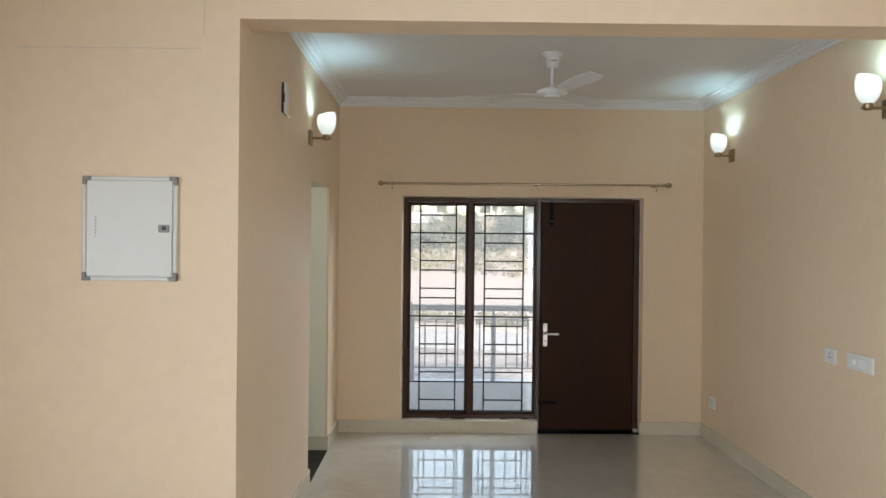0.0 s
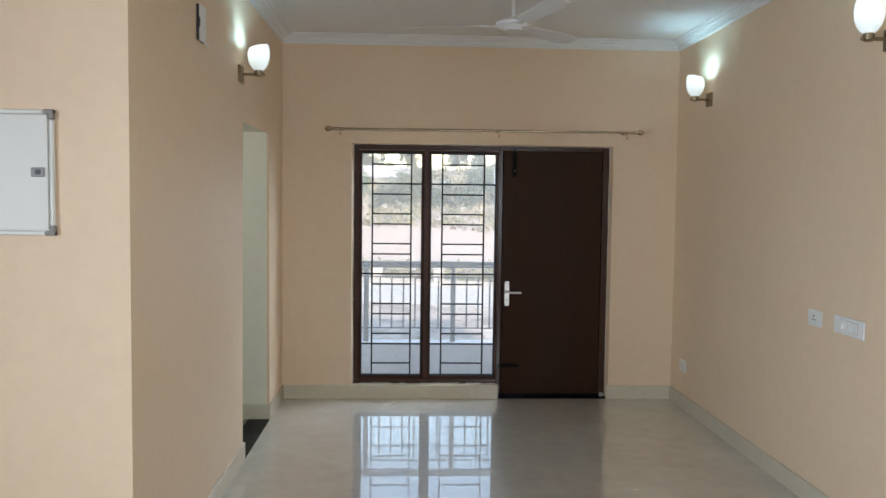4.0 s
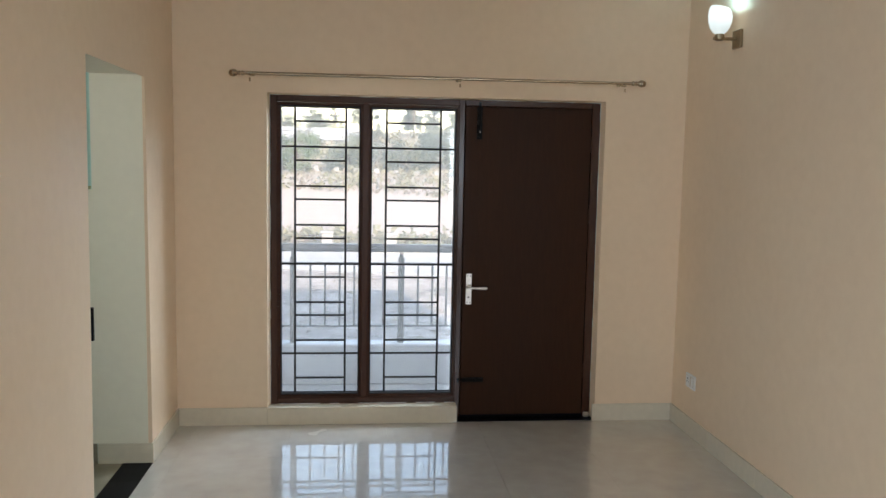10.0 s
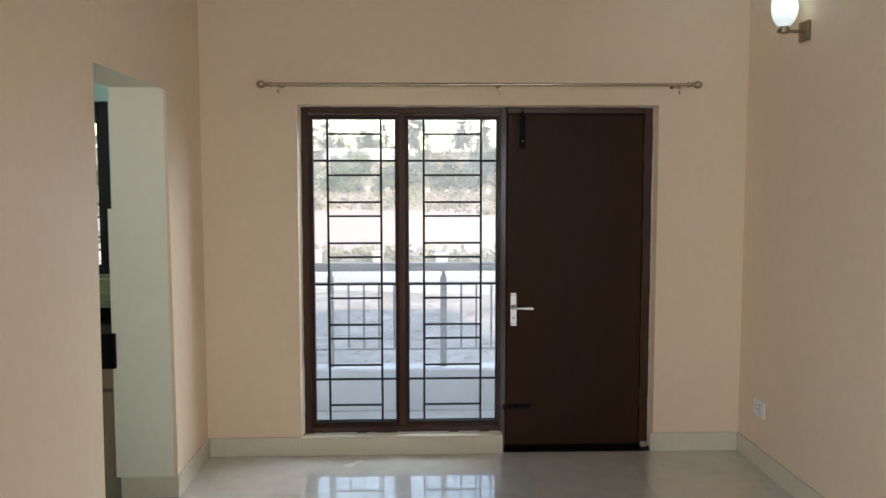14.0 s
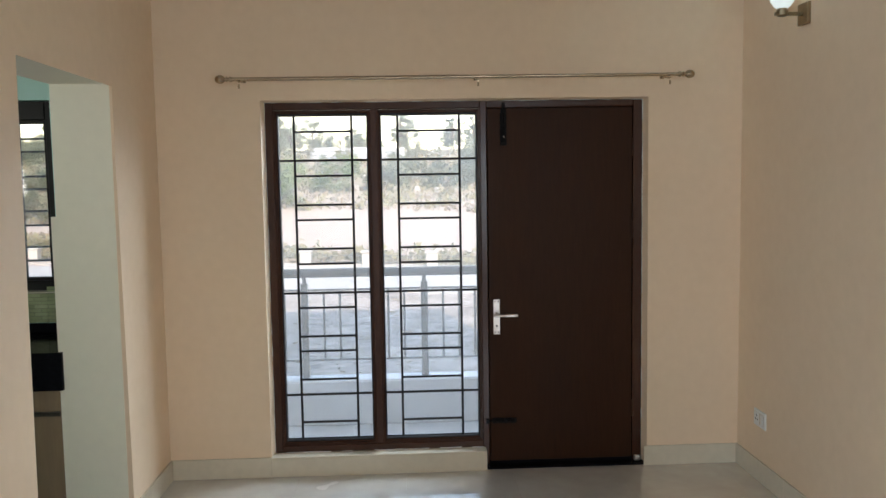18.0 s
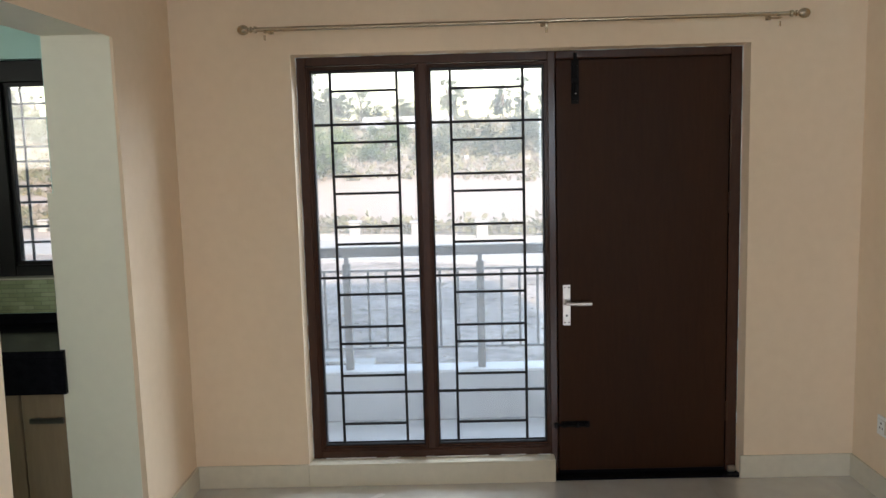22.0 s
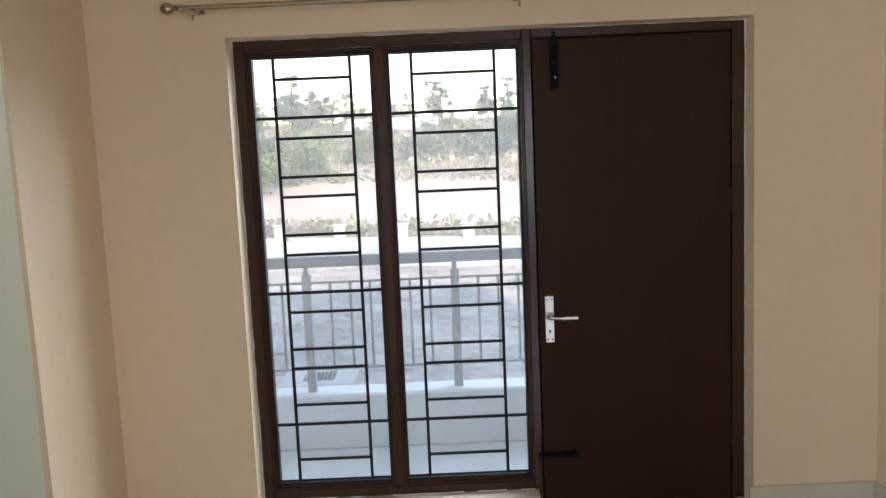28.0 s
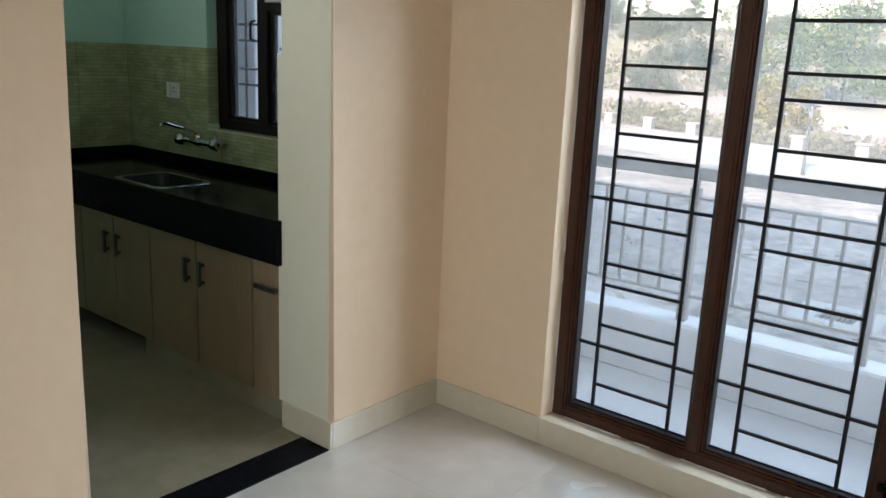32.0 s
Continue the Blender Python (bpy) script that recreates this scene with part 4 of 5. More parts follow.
for q in (-1, 1):
    x = TX + q * 0.115
    k = part("tap_knob", solid(bmesh.new(), (x, TY, 1.026), [(0.012, 0), (0.013, 0.016), (0.027, 0.022), (0.035, 0.034), (0.035, 0.060), (0.027, 0.071), (0.010, 0.073)], 8, (q, 0, 0)), M_CHROME, tap, smooth=True)
    part("knob_cap", solid(bmesh.new(), (x + q * 0.072, TY, 1.026), [(0.012, 0), (0.011, 0.003), (0.006, 0.004)], 12, (q, 0, 0)), M_DARKP, k, smooth=True)
part("spout_nut", solid(bmesh.new(), (TX, TY, 1.042), [(0.018, 0), (0.018, 0.016), (0.012, 0.020)], 6), M_CHROME, tap)
part("spout", bar(bmesh.new(), [(TX, TY, 1.044), (TX, TY, 1.066), (TX - 0.002, TY - 0.016, 1.078), (TX + 0.020, TY - 0.200, 1.134), (TX + 0.022, TY - 0.222, 1.134), (TX + 0.023, TY - 0.228, 1.118)], 0.0095, 12), M_CHROME, tap, smooth=True)
wall_plate("kitchen_socket", (-1.905, KY - 0.0085, 1.278), "white socket on the green kitchen tiles", "socket", 0.126, 0.086, [("socket", 0.012, 0.045), ("rocker", -0.03, 0.02)], -90)

# kitchen window with exhaust fan
kw = thing("window_2", ((KW0 + KW1) / 2, 0, KZ0), "kitchen window with black-brown frame, iron grille and exhaust fan", "window", kind="structure")
XS = (KW0, -1.508, -1.250, -1.172, -0.885, -0.805, KW1 - 0.08, KW1)
for a, b in ((XS[0], XS[1]), (XS[2], XS[3]), (XS[4], XS[5]), (XS[6], XS[7])):
    part("frame_post", boxes((a, b, KF0, KF1, KZ0, KZ1), bevel=0.004), M_BLACKFR, kw)
KBAYS = ((XS[1], XS[2], KZ0, KZ1), (XS[3], XS[4], KZ0, 1.745), (XS[5], XS[6], KZ0, KZ1))
for x0, x1, z0, z1 in KBAYS:
    part("frame_rail", boxes((x0, x1, KF0, KF1, z0, z0 + 0.060), bevel=0.004), M_BLACKFR, kw)
    part("frame_rail", boxes((x0, x1, KF0, KF1, z1 - 0.10 if z1 > 2 else z1 - 0.04, z1), bevel=0.004), M_BLACKFR, kw)
    t1 = z1 - (0.10 if z1 > 2 else 0.04)
    sash = bmesh.new()
    for b in ((x0, x0 + 0.018), (x1 - 0.018, x1)):
        box(sash, b[0], b[1], 0.0, 0.04, z0 + 0.060, t1)
    for b in ((z0 + 0.060, z0 + 0.078), (t1 - 0.018, t1)):
        box(sash, x0 + 0.018, x1 - 0.018, 0.0, 0.04, b[0], b[1])
    part("sash", sash, M_BLACKFR, kw)
    p = part("pane", boxes((x0 + 0.016, x1 - 0.016, 0.018, 0.022, z0 + 0.076, t1 - 0.016)), M_GLASS, kw, "clear window glass")
    p.visible_shadow = False
    g = part("grille", boxes((x0, x1, 0.060, 0.068, t1 - 0.006, t1)), M_BLACK, kw, "black iron window grille")
    w = x1 - x0
    vs = (x0 + 0.36 * w, x0 + 0.74 * w) if z1 < 2 else (x0 + 0.22 * w,)
    for v in vs:
        part("grille_bar", boxes((v - 0.005, v + 0.005, 0.060, 0.070, z0, z1 - 0.002)), M_BLACK, g)
    if z1 < 2:
        part("grille_bar", boxes((vs[0], vs[1], 0.0615, 0.0685, 1.395, 1.405)), M_BLACK, g)
    for z in (1.528, 1.285) if z1 < 2 else (1.878, 1.795, 1.644, 1.561, 1.417, 1.334) if x0 < -1.3 else (1.920, 1.850, 1.715, 1.645, 1.525, 1.447, 1.328, 1.252):
        part("grille_bar", boxes((x0, x1, 0.061, 0.069, z - 0.006, z + 0.006)), M_BLACK, g)
part("stay_handle", bar(bmesh.new(), [(-1.262, KF0, 1.56), (-1.262, KF0 - 0.03, 1.57), (-1.262, KF0 - 0.03, 1.65), (-1.262, KF0, 1.66)], 0.006), M_BLACK, kw, smooth=True)
part("frame_rail", boxes((XS[3], XS[4], KF0, KF1, KZ1 - 0.04, KZ1), bevel=0.003), M_BLACKFR, kw)
structure("kitchen_window_sill", boxes((KW0, KW1, KY - 0.012, KF0, KZ0, KZ0 + 0.008)), M_SKIRT, "pale stone sill of the kitchen window", "window sill")
ex = thing("exhaust_fan", (-1.022, KF0, 1.745), "pale grey exhaust fan fitted in the kitchen window", "exhaust fan")
EX0, EX1, EZ0, EZ1, EY = XS[3] + 0.002, XS[4] - 0.002, 1.747, KZ1 - 0.042, -0.030
ecx, ecz = (EX0 + EX1) / 2, (EZ0 + EZ1) / 2
bm = bmesh.new()
n = 32
inner = [bm.verts.new((ecx + 0.118 * math.cos(2 * math.pi * i / n), EY, ecz + 0.118 * math.sin(2 * math.pi * i / n))) for i in range(n)]
back = [bm.verts.new((v.co.x, EY + 0.05, v.co.z)) for v in inner]


def on_square(i):
    c, s = math.cos(2 * math.pi * i / n), math.sin(2 * math.pi * i / n)
    k = 1 / max(abs(c), abs(s))
    return ecx + k * c * (EX1 - EX0) / 2, ecz + k * s * (EZ1 - EZ0) / 2


outer = [bm.verts.new((on_square(i)[0], EY, on_square(i)[1])) for i in range(n)]
obk = [bm.verts.new((v.co.x, EY + 0.05, v.co.z)) for v in outer]
for i in range(n):
    j = (i + 1) % n
    bm.faces.new((inner[i], inner[j], outer[j], outer[i]))
    bm.faces.new((inner[i], back[i], back[j], inner[j]))
    bm.faces.new((outer[i], outer[j], obk[j], obk[i]))
part("fan_plate", bm, M_BOX, ex)
part("fan_hub", solid(bmesh.new(), (ecx, EY + 0.045, ecz), [(0.030, 0), (0.030, 0.030), (0.018, 0.040)], 18, (0, -1, 0)), M_BOX, ex, smooth=True)
for k in range(5):
    bm = box(bmesh.new(), 0.02, 0.108, -0.030, 0.030, -0.0015, 0.0015)
    bmesh.ops.transform(bm, matrix=Matrix.Translation((ecx, EY + 0.028, ecz)) @ pose(0, 0, 0, 90, 0, 0) @ pose(0, 0, 0, 0, 0, k * 72 + 20) @ pose(0, 0, 0, 28, 0, 0), verts=bm.verts)
    part("fan_blade", bm, M_CREAM, ex)
part("back_shutter", tube(bmesh.new(), (ecx, EY + 0.062, ecz), (ecx, EY + 0.058, ecz), 0.125, seg=28), M_LAM, ex, "brown closed shutter behind the blades")
part("name_bar", boxes((EX1 - 0.075, EX1 - 0.025, EY - 0.001, EY, EZ0 + 0.014, EZ0 + 0.020)), M_DARKP, ex)

# ---- balcony ----
BX0, BX1 = -0.2, W + 0.2
BR = 1.18                             # line of the railing
BZ = -0.045                           # balcony floor
structure("balcony_floor", boxes((BX0, BX1, 0.23, 1.29, -0.20, BZ)), M_BFLOOR, "pale tiled balcony floor", "floor")
structure("balcony_kerb", boxes((BX0, BX1, 1.09, 1.29, BZ, 0.275), bevel=0.012), M_CONC, "white painted balcony kerb", "kerb")
# unseen wall added so the balcony lamp doesn't reach the kitchen
structure("kitchen_light_block", boxes((BX0 - 0.15, BX0, 0.23, 1.29, GZ - 0.3, CEIL)), M_CONC, "unseen white wall added to keep the balcony lamp off the kitchen", "wall")
structure("balcony_base", boxes((BX0, BX1, 0.23, 1.29, GZ - 0.3, -0.20)), M_EXT, "plastered base below the balcony", "wall")
structure("house_base", boxes((HX - 0.2, W + 0.2, HY - 0.2, 0.23, GZ - 0.3, -0.012)), M_EXT, "plastered base of the house", "wall")
rail = thing("balcony_railing", (1.5, BR, 0.275), "grey painted steel balcony railing", "railing")
part("handrail", boxes((BX0, BX1, BR - 0.028, BR + 0.028, 0.996, 1.058), bevel=0.006), M_RAIL, rail)
part("top_rail", boxes((BX0, BX1, BR - 0.008, BR + 0.008, 0.899, 0.913)), M_RAIL, rail)
part("bottom_rail", boxes((BX0, BX1, BR - 0.008, BR + 0.008, 0.401, 0.415)), M_RAIL, rail)
px = 0.628 - 0.84
while px < BX1:
    if px > BX0:
        p = part("post", boxes((px - 0.024, px + 0.024, BR - 0.024, BR + 0.024, 0.272, 0.956), bevel=0.003), M_RAIL, rail)
        part("post_neck", boxes((px - 0.013, px + 0.013, BR - 0.013, BR + 0.013, 0.956, 0.996)), M_RAIL, p)
    for i in range(6):
        bx = px + 0.133 + i * 0.113
        if bx < BX1:
            part("baluster", boxes((bx - 0.008, bx + 0.008, BR - 0.0065, BR + 0.0065, 0.415, 0.899)), M_RAIL, rail)
    px += 0.84

# ---- outside: ground, road, fence, scrub and trees ----
def ground_z(x, y):
    """The yard lies flat; beyond the fence a dry hillside rises."""
    u = max(0.0, y - 46)
    z = GZ + 5.2 * (1 - math.exp(-u / 48)) + 0.030 * u
    s = min(1.0, max(0.0, (y - 75) / 17))
    z += 2.9 * s * s * (3 - 2 * s)
    z += 0.9 * math.exp(-((x + 6) / 16) ** 2 - ((y - 78) / 14) ** 2)
    if y > 50:
        z += 0.5 * noise.noise(Vector((x * 0.06, y * 0.06, 1.7))) * min(1, (y - 50) / 10)
    return z


xs = [-900, -500, -300, -180] + [-130 + 5 * i for i in range(42)] + [100, 160, 300, 600, 900]
ys = [-900, -300, -100, -40, -15, 2] + [8 + 4 * i for i in range(48)] + [220, 280, 400, 650, 1200]
bm = bmesh.new()
grid = [[bm.verts.new((x, y, ground_z(x, y))) for x in xs] for y in ys]
for j in range(len(ys) - 1):
    for i in range(len(xs) - 1):
        bm.faces.new((grid[j][i], grid[j][i + 1], grid[j + 1][i + 1], grid[j + 1][i]))
ground = tagged(part("ground", bm, M_GROUND, smooth=True), "dry bare earth yard and hillside", "ground", kind="structure")


def oblique(bm, x0, x1, a, b, z0, z1):
    """A slab that keeps a to b metres short of the fence line."""
    vs = [bm.verts.new((x, fence_y(x) - d, z)) for x in (x0, x1) for d in (a, b) for z in (z0, z1)]
    for q in ((0, 1, 3, 2), (4, 6, 7, 5), (0, 4, 5, 1), (2, 3, 7, 6), (0, 2, 6, 4), (1, 5, 7, 3)):
        bm.faces.new([vs[k] for k in q])
    return bm


def fence_y(x):
    return 39.2 - 0.33 * x


structure("road", oblique(bmesh.new(), -60, 60, 9.2, 1.2, GZ - 0.05, GZ + 0.03), M_ROAD, "pale concrete road beyond the yard", "road")
structure("road_kerb", oblique(bmesh.new(), -60, 60, 1.2, 0.9, GZ - 0.05, GZ + 0.16), M_PILLAR, "white painted road kerb", "kerb")

fence = thing("boundary_fence", (-10, 42.5, GZ), "white pillared boundary fence with dark railings", "fence")
PIL = []
for k in range(30):
    x = -66.2 + 3.45 * k
    y = fence_y(x) + 0.1 * math.sin(k * 0.7)
    PIL.append((x, y))
    p = part("pillar", boxes((x - 0.30, x + 0.30, y - 0.30, y + 0.30, GZ - 0.2, GZ + 0.86), bevel=0.03), M_PILLAR, fence)
    part("pillar_cap", boxes((x - 0.37, x + 0.37, y - 0.37, y + 0.37, GZ + 0.86, GZ + 0.98), bevel=0.04), M_PILLAR, p)
for (xa, ya), (xb, yb) in zip(PIL, PIL[1:]):
    turn = pose(xa, ya, GZ, 0, 0, math.degrees(math.atan2(yb - ya, xb - xa)))
    span = math.hypot(xb - xa, yb - ya)
    low = boxes((0.28, span - 0.28, -0.13, 0.13, -0.2, 0.24))
    bmesh.ops.transform(low, matrix=turn, verts=low.verts)
    part("fence_wall", low, M_PILLAR, fence)
    bars = boxes((0.28, span - 0.28, -0.015, 0.015, 0.70, 0.73), (0.28, span - 0.28, -0.015, 0.015, 0.34, 0.37))
    for i in range(8):
        bx = 0.60 + i * 0.35
        box(bars, bx - 0.012, bx + 0.012, -0.012, 0.012, 0.22, 0.78)
    bmesh.ops.transform(bars, matrix=turn, verts=bars.verts)
    part("fence_railing", bars, M_RAIL, fence, "dark iron railing panel")
# low parapet stones up the slope, and the guard rail of the road above it
upper = thing("hillside_parapet", (2, 74, ground_z(2, 74)), "row of low white parapet stones up the slope", "parapet")
for k in range(14):
    x = -9.0 + 1.95 * k
    z = ground_z(x, 74)
    part("stone", boxes((x - 0.26, x + 0.26, 73.75, 74.25, z - 0.3, z + 0.55 + 0.05 * math.sin(k * 2.3)), bevel=0.04), M_PILLAR, upper)
guard = thing("board_fence", (-3, 89, ground_z(-3, 89)), "pale grey board fence up on the hillside", "fence")
for k in range(6):
    x = -9.0 + 2.1 * k
    z = ground_z(x, 89)
    part("post", boxes((x - 0.09, x + 0.09, 88.9, 89.1, z - 0.3, z + 1.5)), M_CONC, guard)
    if k < 5:
        for h in (0.30, 0.76, 1.22):
            part("board", boxes((x + 0.09, x + 2.01, 88.94, 89.06, z + h - 0.20, z + h + 0.20)), M_CONC, guard)

LX, LAY = -8.07, 33.85
sl = thing("yard_lamp", (LX, LAY, GZ), "dark metal yard lamp with a flat cap", "lamp post")
part("lamp_base", solid(bmesh.new(), (LX, LAY, GZ), [(0.14, 0), (0.13, 0.06), (0.085, 0.10), (0.075, 0.75), (0.05, 0.8)], 16), M_RAIL, sl, smooth=True)
part("pole", tube(bmesh.new(), (LX, LAY, GZ + 0.7), (LX, LAY, GZ + 2.45), 0.048, 0.040), M_RAIL, sl, smooth=True)
part("lantern", solid(bmesh.new(), (LX, LAY, GZ + 2.45), [(0.06, 0), (0.18, 0.45), (0.18, 0.47)], 12), M_GREYP, sl, smooth=True)
part("cap", solid(bmesh.new(), (LX, LAY, GZ + 2.92), [(0.34, 0), (0.33, 0.04), (0.06, 0.14)], 16), M_HANDLE, sl, smooth=True)

dc = thing("drain_chamber", (-1.25, 13.1, GZ), "pale concrete drain chamber with a dark grating in the yard", "drain")
CX, CY = -1.25, 13.15
part("chamber_rim", boxes((CX - 0.75, CX - 0.33, CY - 0.70, CY + 0.70, GZ - 0.1, GZ + 0.10), (CX + 0.33, CX + 0.75, CY - 0.70, CY + 0.70, GZ - 0.1, GZ + 0.10), (CX - 0.33, CX + 0.33, CY - 0.70, CY - 0.42, GZ - 0.1, GZ + 0.10),
                         (CX - 0.33, CX + 0.33, CY + 0.42, CY + 0.70, GZ - 0.1, GZ + 0.10)), M_ROAD, dc)
for i in range(7):
    x = CX - 0.27 + i * 0.09
    part("grating_bar", boxes((x - 0.02, x + 0.02, CY - 0.42, CY + 0.42, GZ, GZ + 0.06)), M_BLACK, dc)


def cards(name, centres, sizes, material, label, category, upright=0.3):
    """Many small leaf-like faces, joined."""
    n = len(centres)
    d = np.random.normal(size=(n, 3))
    d[:, 2] = d[:, 2] * 0.7 + upright
    d /= np.linalg.norm(d, axis=1)[:, None]
    e = np.cross(d, np.random.normal(size=(n, 3)))
    e /= np.linalg.norm(e, axis=1)[:, None]
    s = np.asarray(sizes)[:, None]
    c = np.asarray(centres)
    v = np.stack([c - d * s * 0.5, c + e * s * 0.32, c + d * s * 0.5, c - e * s * 0.32], axis=1).reshape(-1, 3)
    me = bpy.data.meshes.new(name)
    me.from_pydata(v.tolist(), [], [(4 * i, 4 * i + 1, 4 * i + 2, 4 * i + 3) for i in range(n)])
    me.materials.append(material)
    return me


def round_normals(me, heart, lift=0.5):
    """Lets the leaves of a crown shade as one soft mass, outward from its heart."""
    me.polygons.foreach_set("use_smooth", [True] * len(me.polygons))
    out = []
    for p in me.polygons:
        v = p.center - heart
        v = (v.normalized() * 0.75 + p.normal * 0.25 + Vector((0, 0, lift))).normalized()
        out += [tuple(v)] * 4
    me.normals_split_custom_set(out)


def stuff(name, me, label, category):
    return tagged(new(name, me), label, category, kind="stuff")


def tree(name, h, spread, clumps, leaves, leaf, material, label, bare=False, rng=None):
    """A tapered trunk with limbs and a crown of many small leaves in uneven clumps, at the origin."""
    t = thing(name, (0, 0, 0), label, "tree", "trees of the hillside")
    bm = bmesh.new()
    pts = [Vector((0, 0, -0.5))]
    for i in range(4):
        pts.append(pts[-1] + Vector((rng.uniform(-0.25, 0.25), rng.uniform(-0.25, 0.25), h * 0.17)))
    for i, (a, b) in enumerate(zip(pts, pts[1:])):
        r = h * 0.014 * (1 - i * 0.2)
        tube(bm, a, b, r, r * 0.8, seg=8)
    tips = []
    for k in range(clumps):
        a = rng.uniform(0, 2 * math.pi)
        f = rng.uniform(0.35, 1)
        start = pts[2].lerp(pts[4], rng.random())
        tip = Vector((math.cos(a) * spread * f, math.sin(a) * spread * f, h * rng.uniform(0.22, 0.95) - f * h * 0.08))
        mid = start.lerp(tip, 0.5) + Vector((0, 0, h * 0.04))
        tube(bm, start, mid, h * 0.008, h * 0.005, seg=6), tube(bm, mid, tip, h * 0.005, h * 0.0015, seg=5)
        tips.append(tip)
        if bare:
            for j in range(6):
                e = tip + Vector((rng.uniform(-1, 1), rng.uniform(-1, 1), rng.uniform(-0.3, 1))) * h * 0.10
                tube(bm, mid.lerp(tip, rng.random()), e, h * 0.0028, h * 0.001, seg=4)
                tips.append(e)
    part("trunk", bm, M_BARK, t, smooth=True)
    cs, ss = [], []
    for tip in tips:
        rad = spread * rng.uniform(0.25, 0.45) * (0.35 if bare else 1)
        for j in range(max(3, leaves // len(tips))):
            v = Vector((rng.gauss(0, 1), rng.gauss(0, 1), rng.gauss(0, 0.7)))
            v = v.normalized() * rad * rng.random() ** 0.45
            cs.append(tip + v), ss.append(leaf * rng.uniform(0.5, 1.4))
    crown = new("crown", cards("crown", np.array([tuple(c) for c in cs]), ss, material, "", ""))
    crown.parent = t
    round_normals(crown.data, Vector((0, 0, h * 0.45)))
    return t


rng = random.Random(7)
kinds = [tree("tree", 12, 3.6, 22, 5600, 0.27, M_LEAF, "tall green tree paled for haze on the hillside", rng=rng),
         tree("tree", 7, 3.8, 24, 5600, 0.26, M_LEAF, "spreading green tree paled for haze on the hillside", rng=rng),
         tree("tree", 14, 2.4, 22, 5000, 0.27, M_LEAF, "slim tall tree on the hillside", rng=rng),
         tree("dry_tree", 6, 3.4, 14, 900, 0.26, M_SCRUB, "dry tree with bare twigs on the slope", bare=True, rng=rng),
         tree("bush", 3.2, 2.6, 20, 5500, 0.20, M_LEAF, "large olive green bush on the hillside", rng=rng),
         tree("green_tree", 6.6, 3.9, 30, 7000, 0.24, M_GREEN, "leafy light green tree behind the boundary fence", rng=rng),
         tree("yellow_bush", 3.0, 1.9, 18, 2600, 0.20, M_YELLOW, "yellowing bush behind the boundary fence", rng=rng)]
spots = []
for k in range(70):
    y = rng.uniform(92, 150)
    spots.append((rng.uniform(-1.0, 0.30) * (y + 3) * 0.62, y, rng.choice((0, 1, 2, 2, 0)), rng.uniform(0.45, 0.95)))
spots += [(-24, 66, 1, 0.6), (-29, 62, 1, 0.8), (-17, 80, 1, 0.6), (-34, 72, 0, 0.5), (-40, 66, 1, 0.8), (-19, 72, 3, 0.8), (-5, 84, 3, 0.7), (3, 90, 1, 0.5), (-30, 85, 0, 0.6), (-9.6, 69, 1, 0.55), (1.6, 80, 4, 0.9), (5.6, 77, 4, 1.0), (8.5, 79, 4, 0.9), (-14.2, 50, 6, 1.05), (-17.0, 52.4, 6, 0.7), (-13.6, 60, 5, 1.0), (-9.0, 63, 5, 0.62), (-4.8, 72, 5, 0.55), (-20.5, 66, 5, 0.75)]
for k in range(34):
    y = rng.uniform(68, 108)
    spots.append((rng.uniform(-0.68, 0.22) * (y + 3), y, rng.choice((4, 4, 4, 3, 1)), rng.uniform(0.45, 1.0)))
used = set()
for x, y, k, s in spots:
    m = Matrix.Translation((x, y, ground_z(x, y))) @ pose(0, 0, 0, 0, 0, rng.uniform(0, 360)) @ Matrix.Scale(s, 4)
    if k not in used:
        used.add(k)
        kinds[k].matrix_basis = m
    else:
        copy_thing(kinds[k], m)

# scrub, grass and litter that nobody could count
cs, ss = [], []
for k in range(640):
    y = 62 + 54 * rng.random() ** 1.2 if rng.random() < 0.74 else 0
    x = rng.uniform(-0.75, 0.28) * ((y or 44) + 4)
    y = y or fence_y(x) + rng.uniform(0.8, 4.5)
    r = rng.uniform(0.5, 1.7)
    z = ground_z(x, y)
    for j in range(34):
        v = Vector((rng.gauss(0, 1), rng.gauss(0, 1), abs(rng.gauss(0, 0.8)))).normalized() * r * rng.random() ** 0.5
        cs.append((x + v.x, y + v.y, z + v.z * 0.85)), ss.append(rng.uniform(0.25, 0.6))
stuff("dry_scrub", cards("dry_scrub", np.array(cs), ss, M_SCRUB, "", ""), "dry brown and olive scrub on the hillside", "scrub")
cs, ss = [], []
for k in range(7000):
    y = 62 + 49 * rng.random() ** 1.3 if rng.random() < 0.75 else 0
    x = rng.uniform(-0.8, 0.3) * ((y or 46) + 4)
    y = y or fence_y(x) + 0.8 + 7 * rng.random()
    cs.append((x, y, ground_z(x, y) + 0.18)), ss.append(rng.uniform(0.3, 0.7))
stuff("dry_grass", cards("dry_grass", np.array(cs), ss, M_GRASS, "", "", 1.6), "tufts of dry grass on the hillside", "grass")
cs, ss = [], []
for k in range(5200):
    y = 6 + 24 * rng.random() ** 1.9
    x = rng.uniform(-0.65, 0.3) * (y + 4)
    cs.append((x, y, GZ + 0.02)), ss.append(rng.uniform(0.06, 0.26) * (1 if rng.random() < 0.93 else 2))
me = cards("leaf_litter", np.array(cs), ss, M_LITTER, "", "", 0)
for v in me.vertices:
    v.co.z = GZ + 0.015 + (v.co.z - GZ - 0.02) * 0.25 + 0.02
stuff("leaf_litter", me, "dry leaves and stones strewn on the yard", "leaf litter")

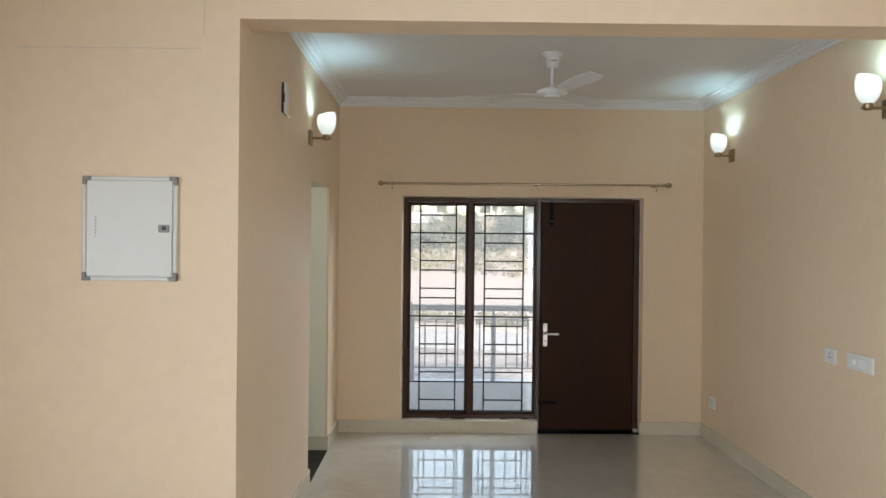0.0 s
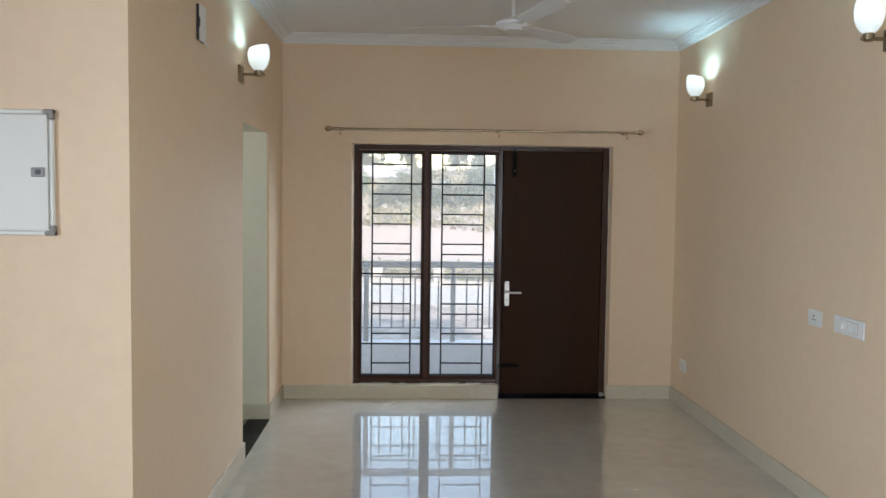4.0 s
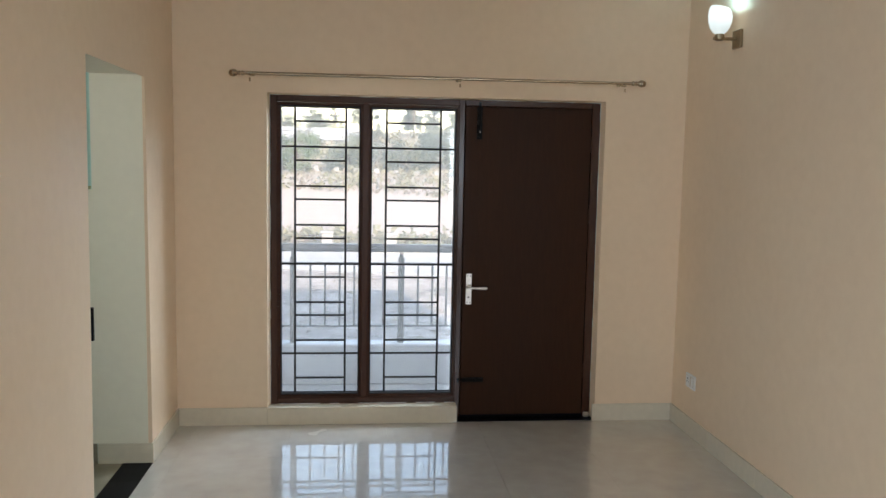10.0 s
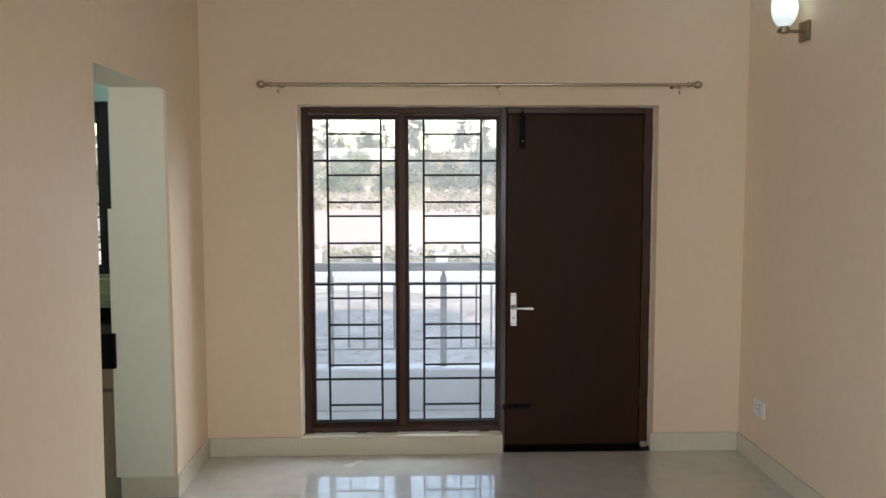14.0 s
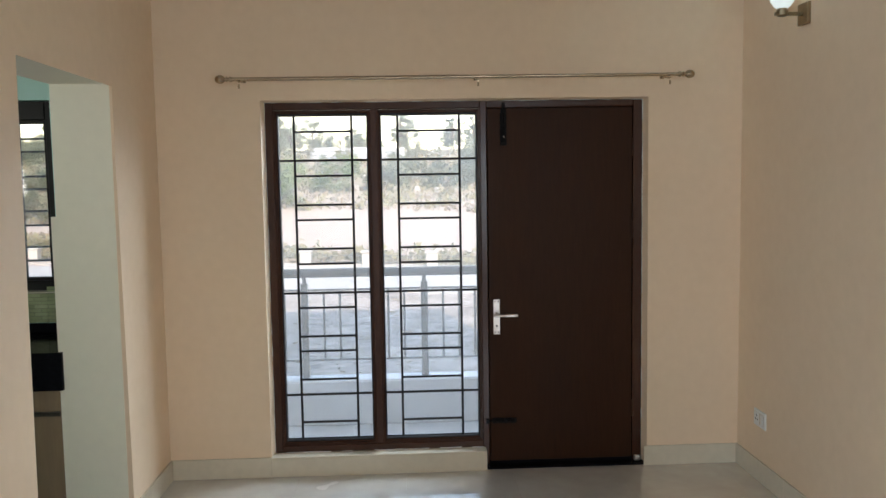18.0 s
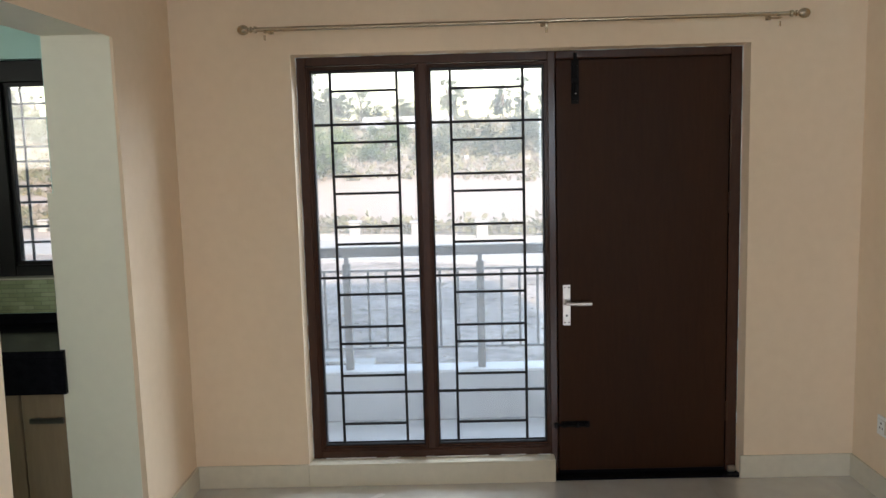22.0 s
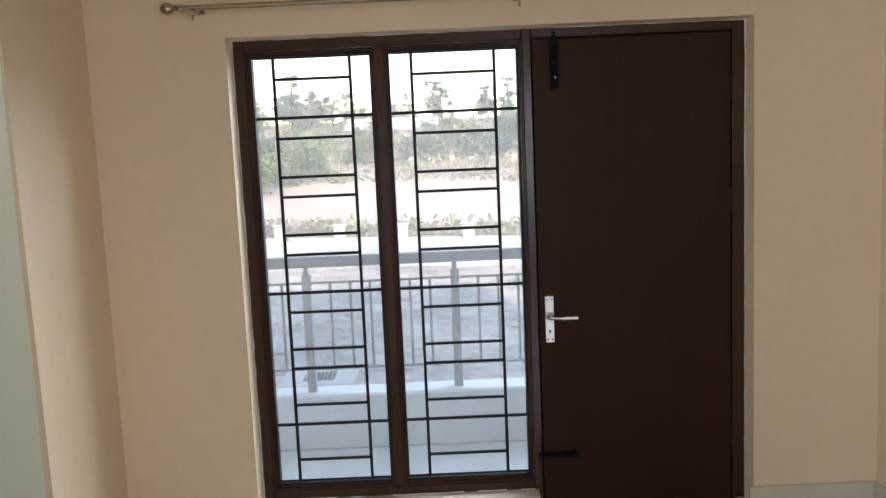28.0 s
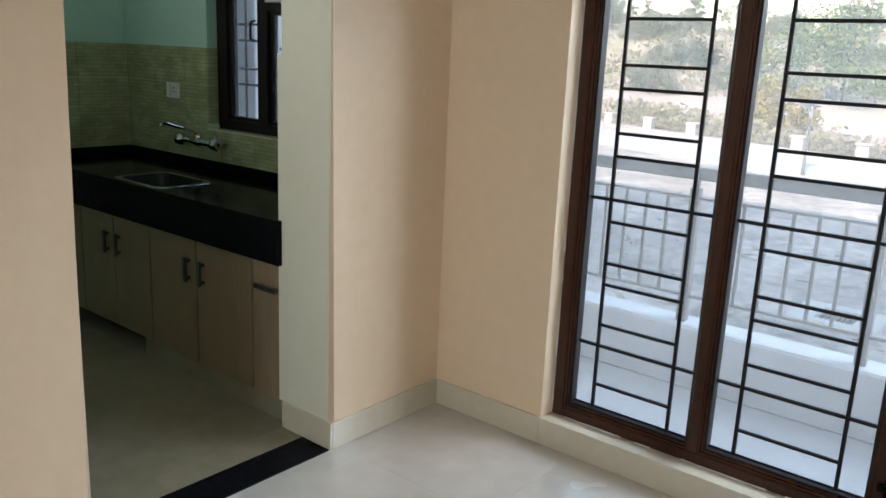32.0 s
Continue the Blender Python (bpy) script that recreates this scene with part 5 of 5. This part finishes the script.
# ---- pieces: floor tiles and kitchen tiles ----
floor = structure("floor", boxes((HX, W, HY, BEAM0, -0.012, -0.0035), (-WALL, W, BEAM0, 0.0, -0.012, -0.0035), (KX, -WALL, BEAM1, KY, -0.012, -0.0035)), M_GROUT,
                  "polished beige vitrified tile floor", "floor")
T = 0.6
FLAT = {}


def tiles(x0, x1, y0, y1, ox, oy, material=None):
    i0, i1 = math.floor((x0 - ox) / T), math.ceil((x1 - ox) / T)
    j0, j1 = math.floor((y0 - oy) / T), math.ceil((y1 - oy) / T)
    for i in range(i0, i1):
        for j in range(j0, j1):
            a, b = max(x0, ox + i * T), min(x1, ox + (i + 1) * T)
            c, d = max(y0, oy + j * T), min(y1, oy + (j + 1) * T)
            if b - a < 0.01 or d - c < 0.01:
                continue
            key = (round(b - a, 3), round(d - c, 3), material)
            if key not in FLAT:
                FLAT[key] = piece_mesh("floor_tile", key[0] - 0.0006, key[1] - 0.0006, 0.0034, 0.0002, material or M_TILE)
            lay("floor_tile", FLAT[key], floor, Matrix.Translation(((a + b) / 2, (c + d) / 2, 0)))


tiles(0.0, W, BEAM0, 0.0, 0.12, 0.0)
tiles(HX, W, HY, BEAM0, 0.12, 0.0)
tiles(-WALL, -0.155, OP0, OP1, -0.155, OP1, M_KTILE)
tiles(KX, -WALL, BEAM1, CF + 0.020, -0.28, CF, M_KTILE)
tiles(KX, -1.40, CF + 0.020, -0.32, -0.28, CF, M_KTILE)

splash = thing("kitchen_wall_tiles", (-1.3, KY, 0.926), "green mosaic-look wall tiles above the worktop", "wall tiles", kind="structure")
TW, TH = 0.30, 0.1965
for j in range(3):
    z0, z1 = 0.927 + j * TH, 0.927 + (j + 1) * TH
    for i in range(8):
        x1 = -WALL - 0.004 - i * TW
        x0 = max(KX + 0.008, x1 - TW)
        if j == 0 or x1 <= KW0 + 0.02 or x0 >= KW1 - 0.02:
            zz = min(z1, KZ0) if KW0 < (x0 + x1) / 2 < KW1 else z1
            part("wall_tile", boxes((x0 + 0.001, x1 - 0.001, KY - 0.008, KY, z0 + 0.001, zz - 0.001), bevel=0.001), M_MOSAIC, splash)
        else:
            if x0 < KW0 < x1:
                part("wall_tile", boxes((KW0, KW0 + 0.007, KY - 0.008, KF0 - 0.001, max(z0, KZ0 + 0.009), z1 - 0.001), bevel=0.001), M_MOSAIC, splash)
                part("wall_tile", boxes((x0 + 0.001, KW0 - 0.001, KY - 0.008, KY, z0 + 0.001, z1 - 0.001), bevel=0.001), M_MOSAIC, splash)
            if x0 < KW1 < x1:
                part("wall_tile", boxes((KW1 + 0.001, x1 - 0.001, KY - 0.008, KY, z0 + 0.001, z1 - 0.001), bevel=0.001), M_MOSAIC, splash)
    for y0, y1 in ((OP1 + 0.001, OP1 + 0.26), (OP1 + 0.262, KY - 0.010)):
        part("wall_tile", boxes((-WALL - 0.024, -WALL - 0.004, y0, y1, z0 + 0.001, z1 - 0.001), bevel=0.001), M_MOSAIC, splash)
    for i in range(5):
        y1 = KY - 0.009 - i * TW
        part("wall_tile", boxes((KX, KX + 0.008, y1 - TW + 0.001, y1 - 0.001, z0 + 0.001, z1 - 0.001), bevel=0.001), M_MOSAIC, splash)
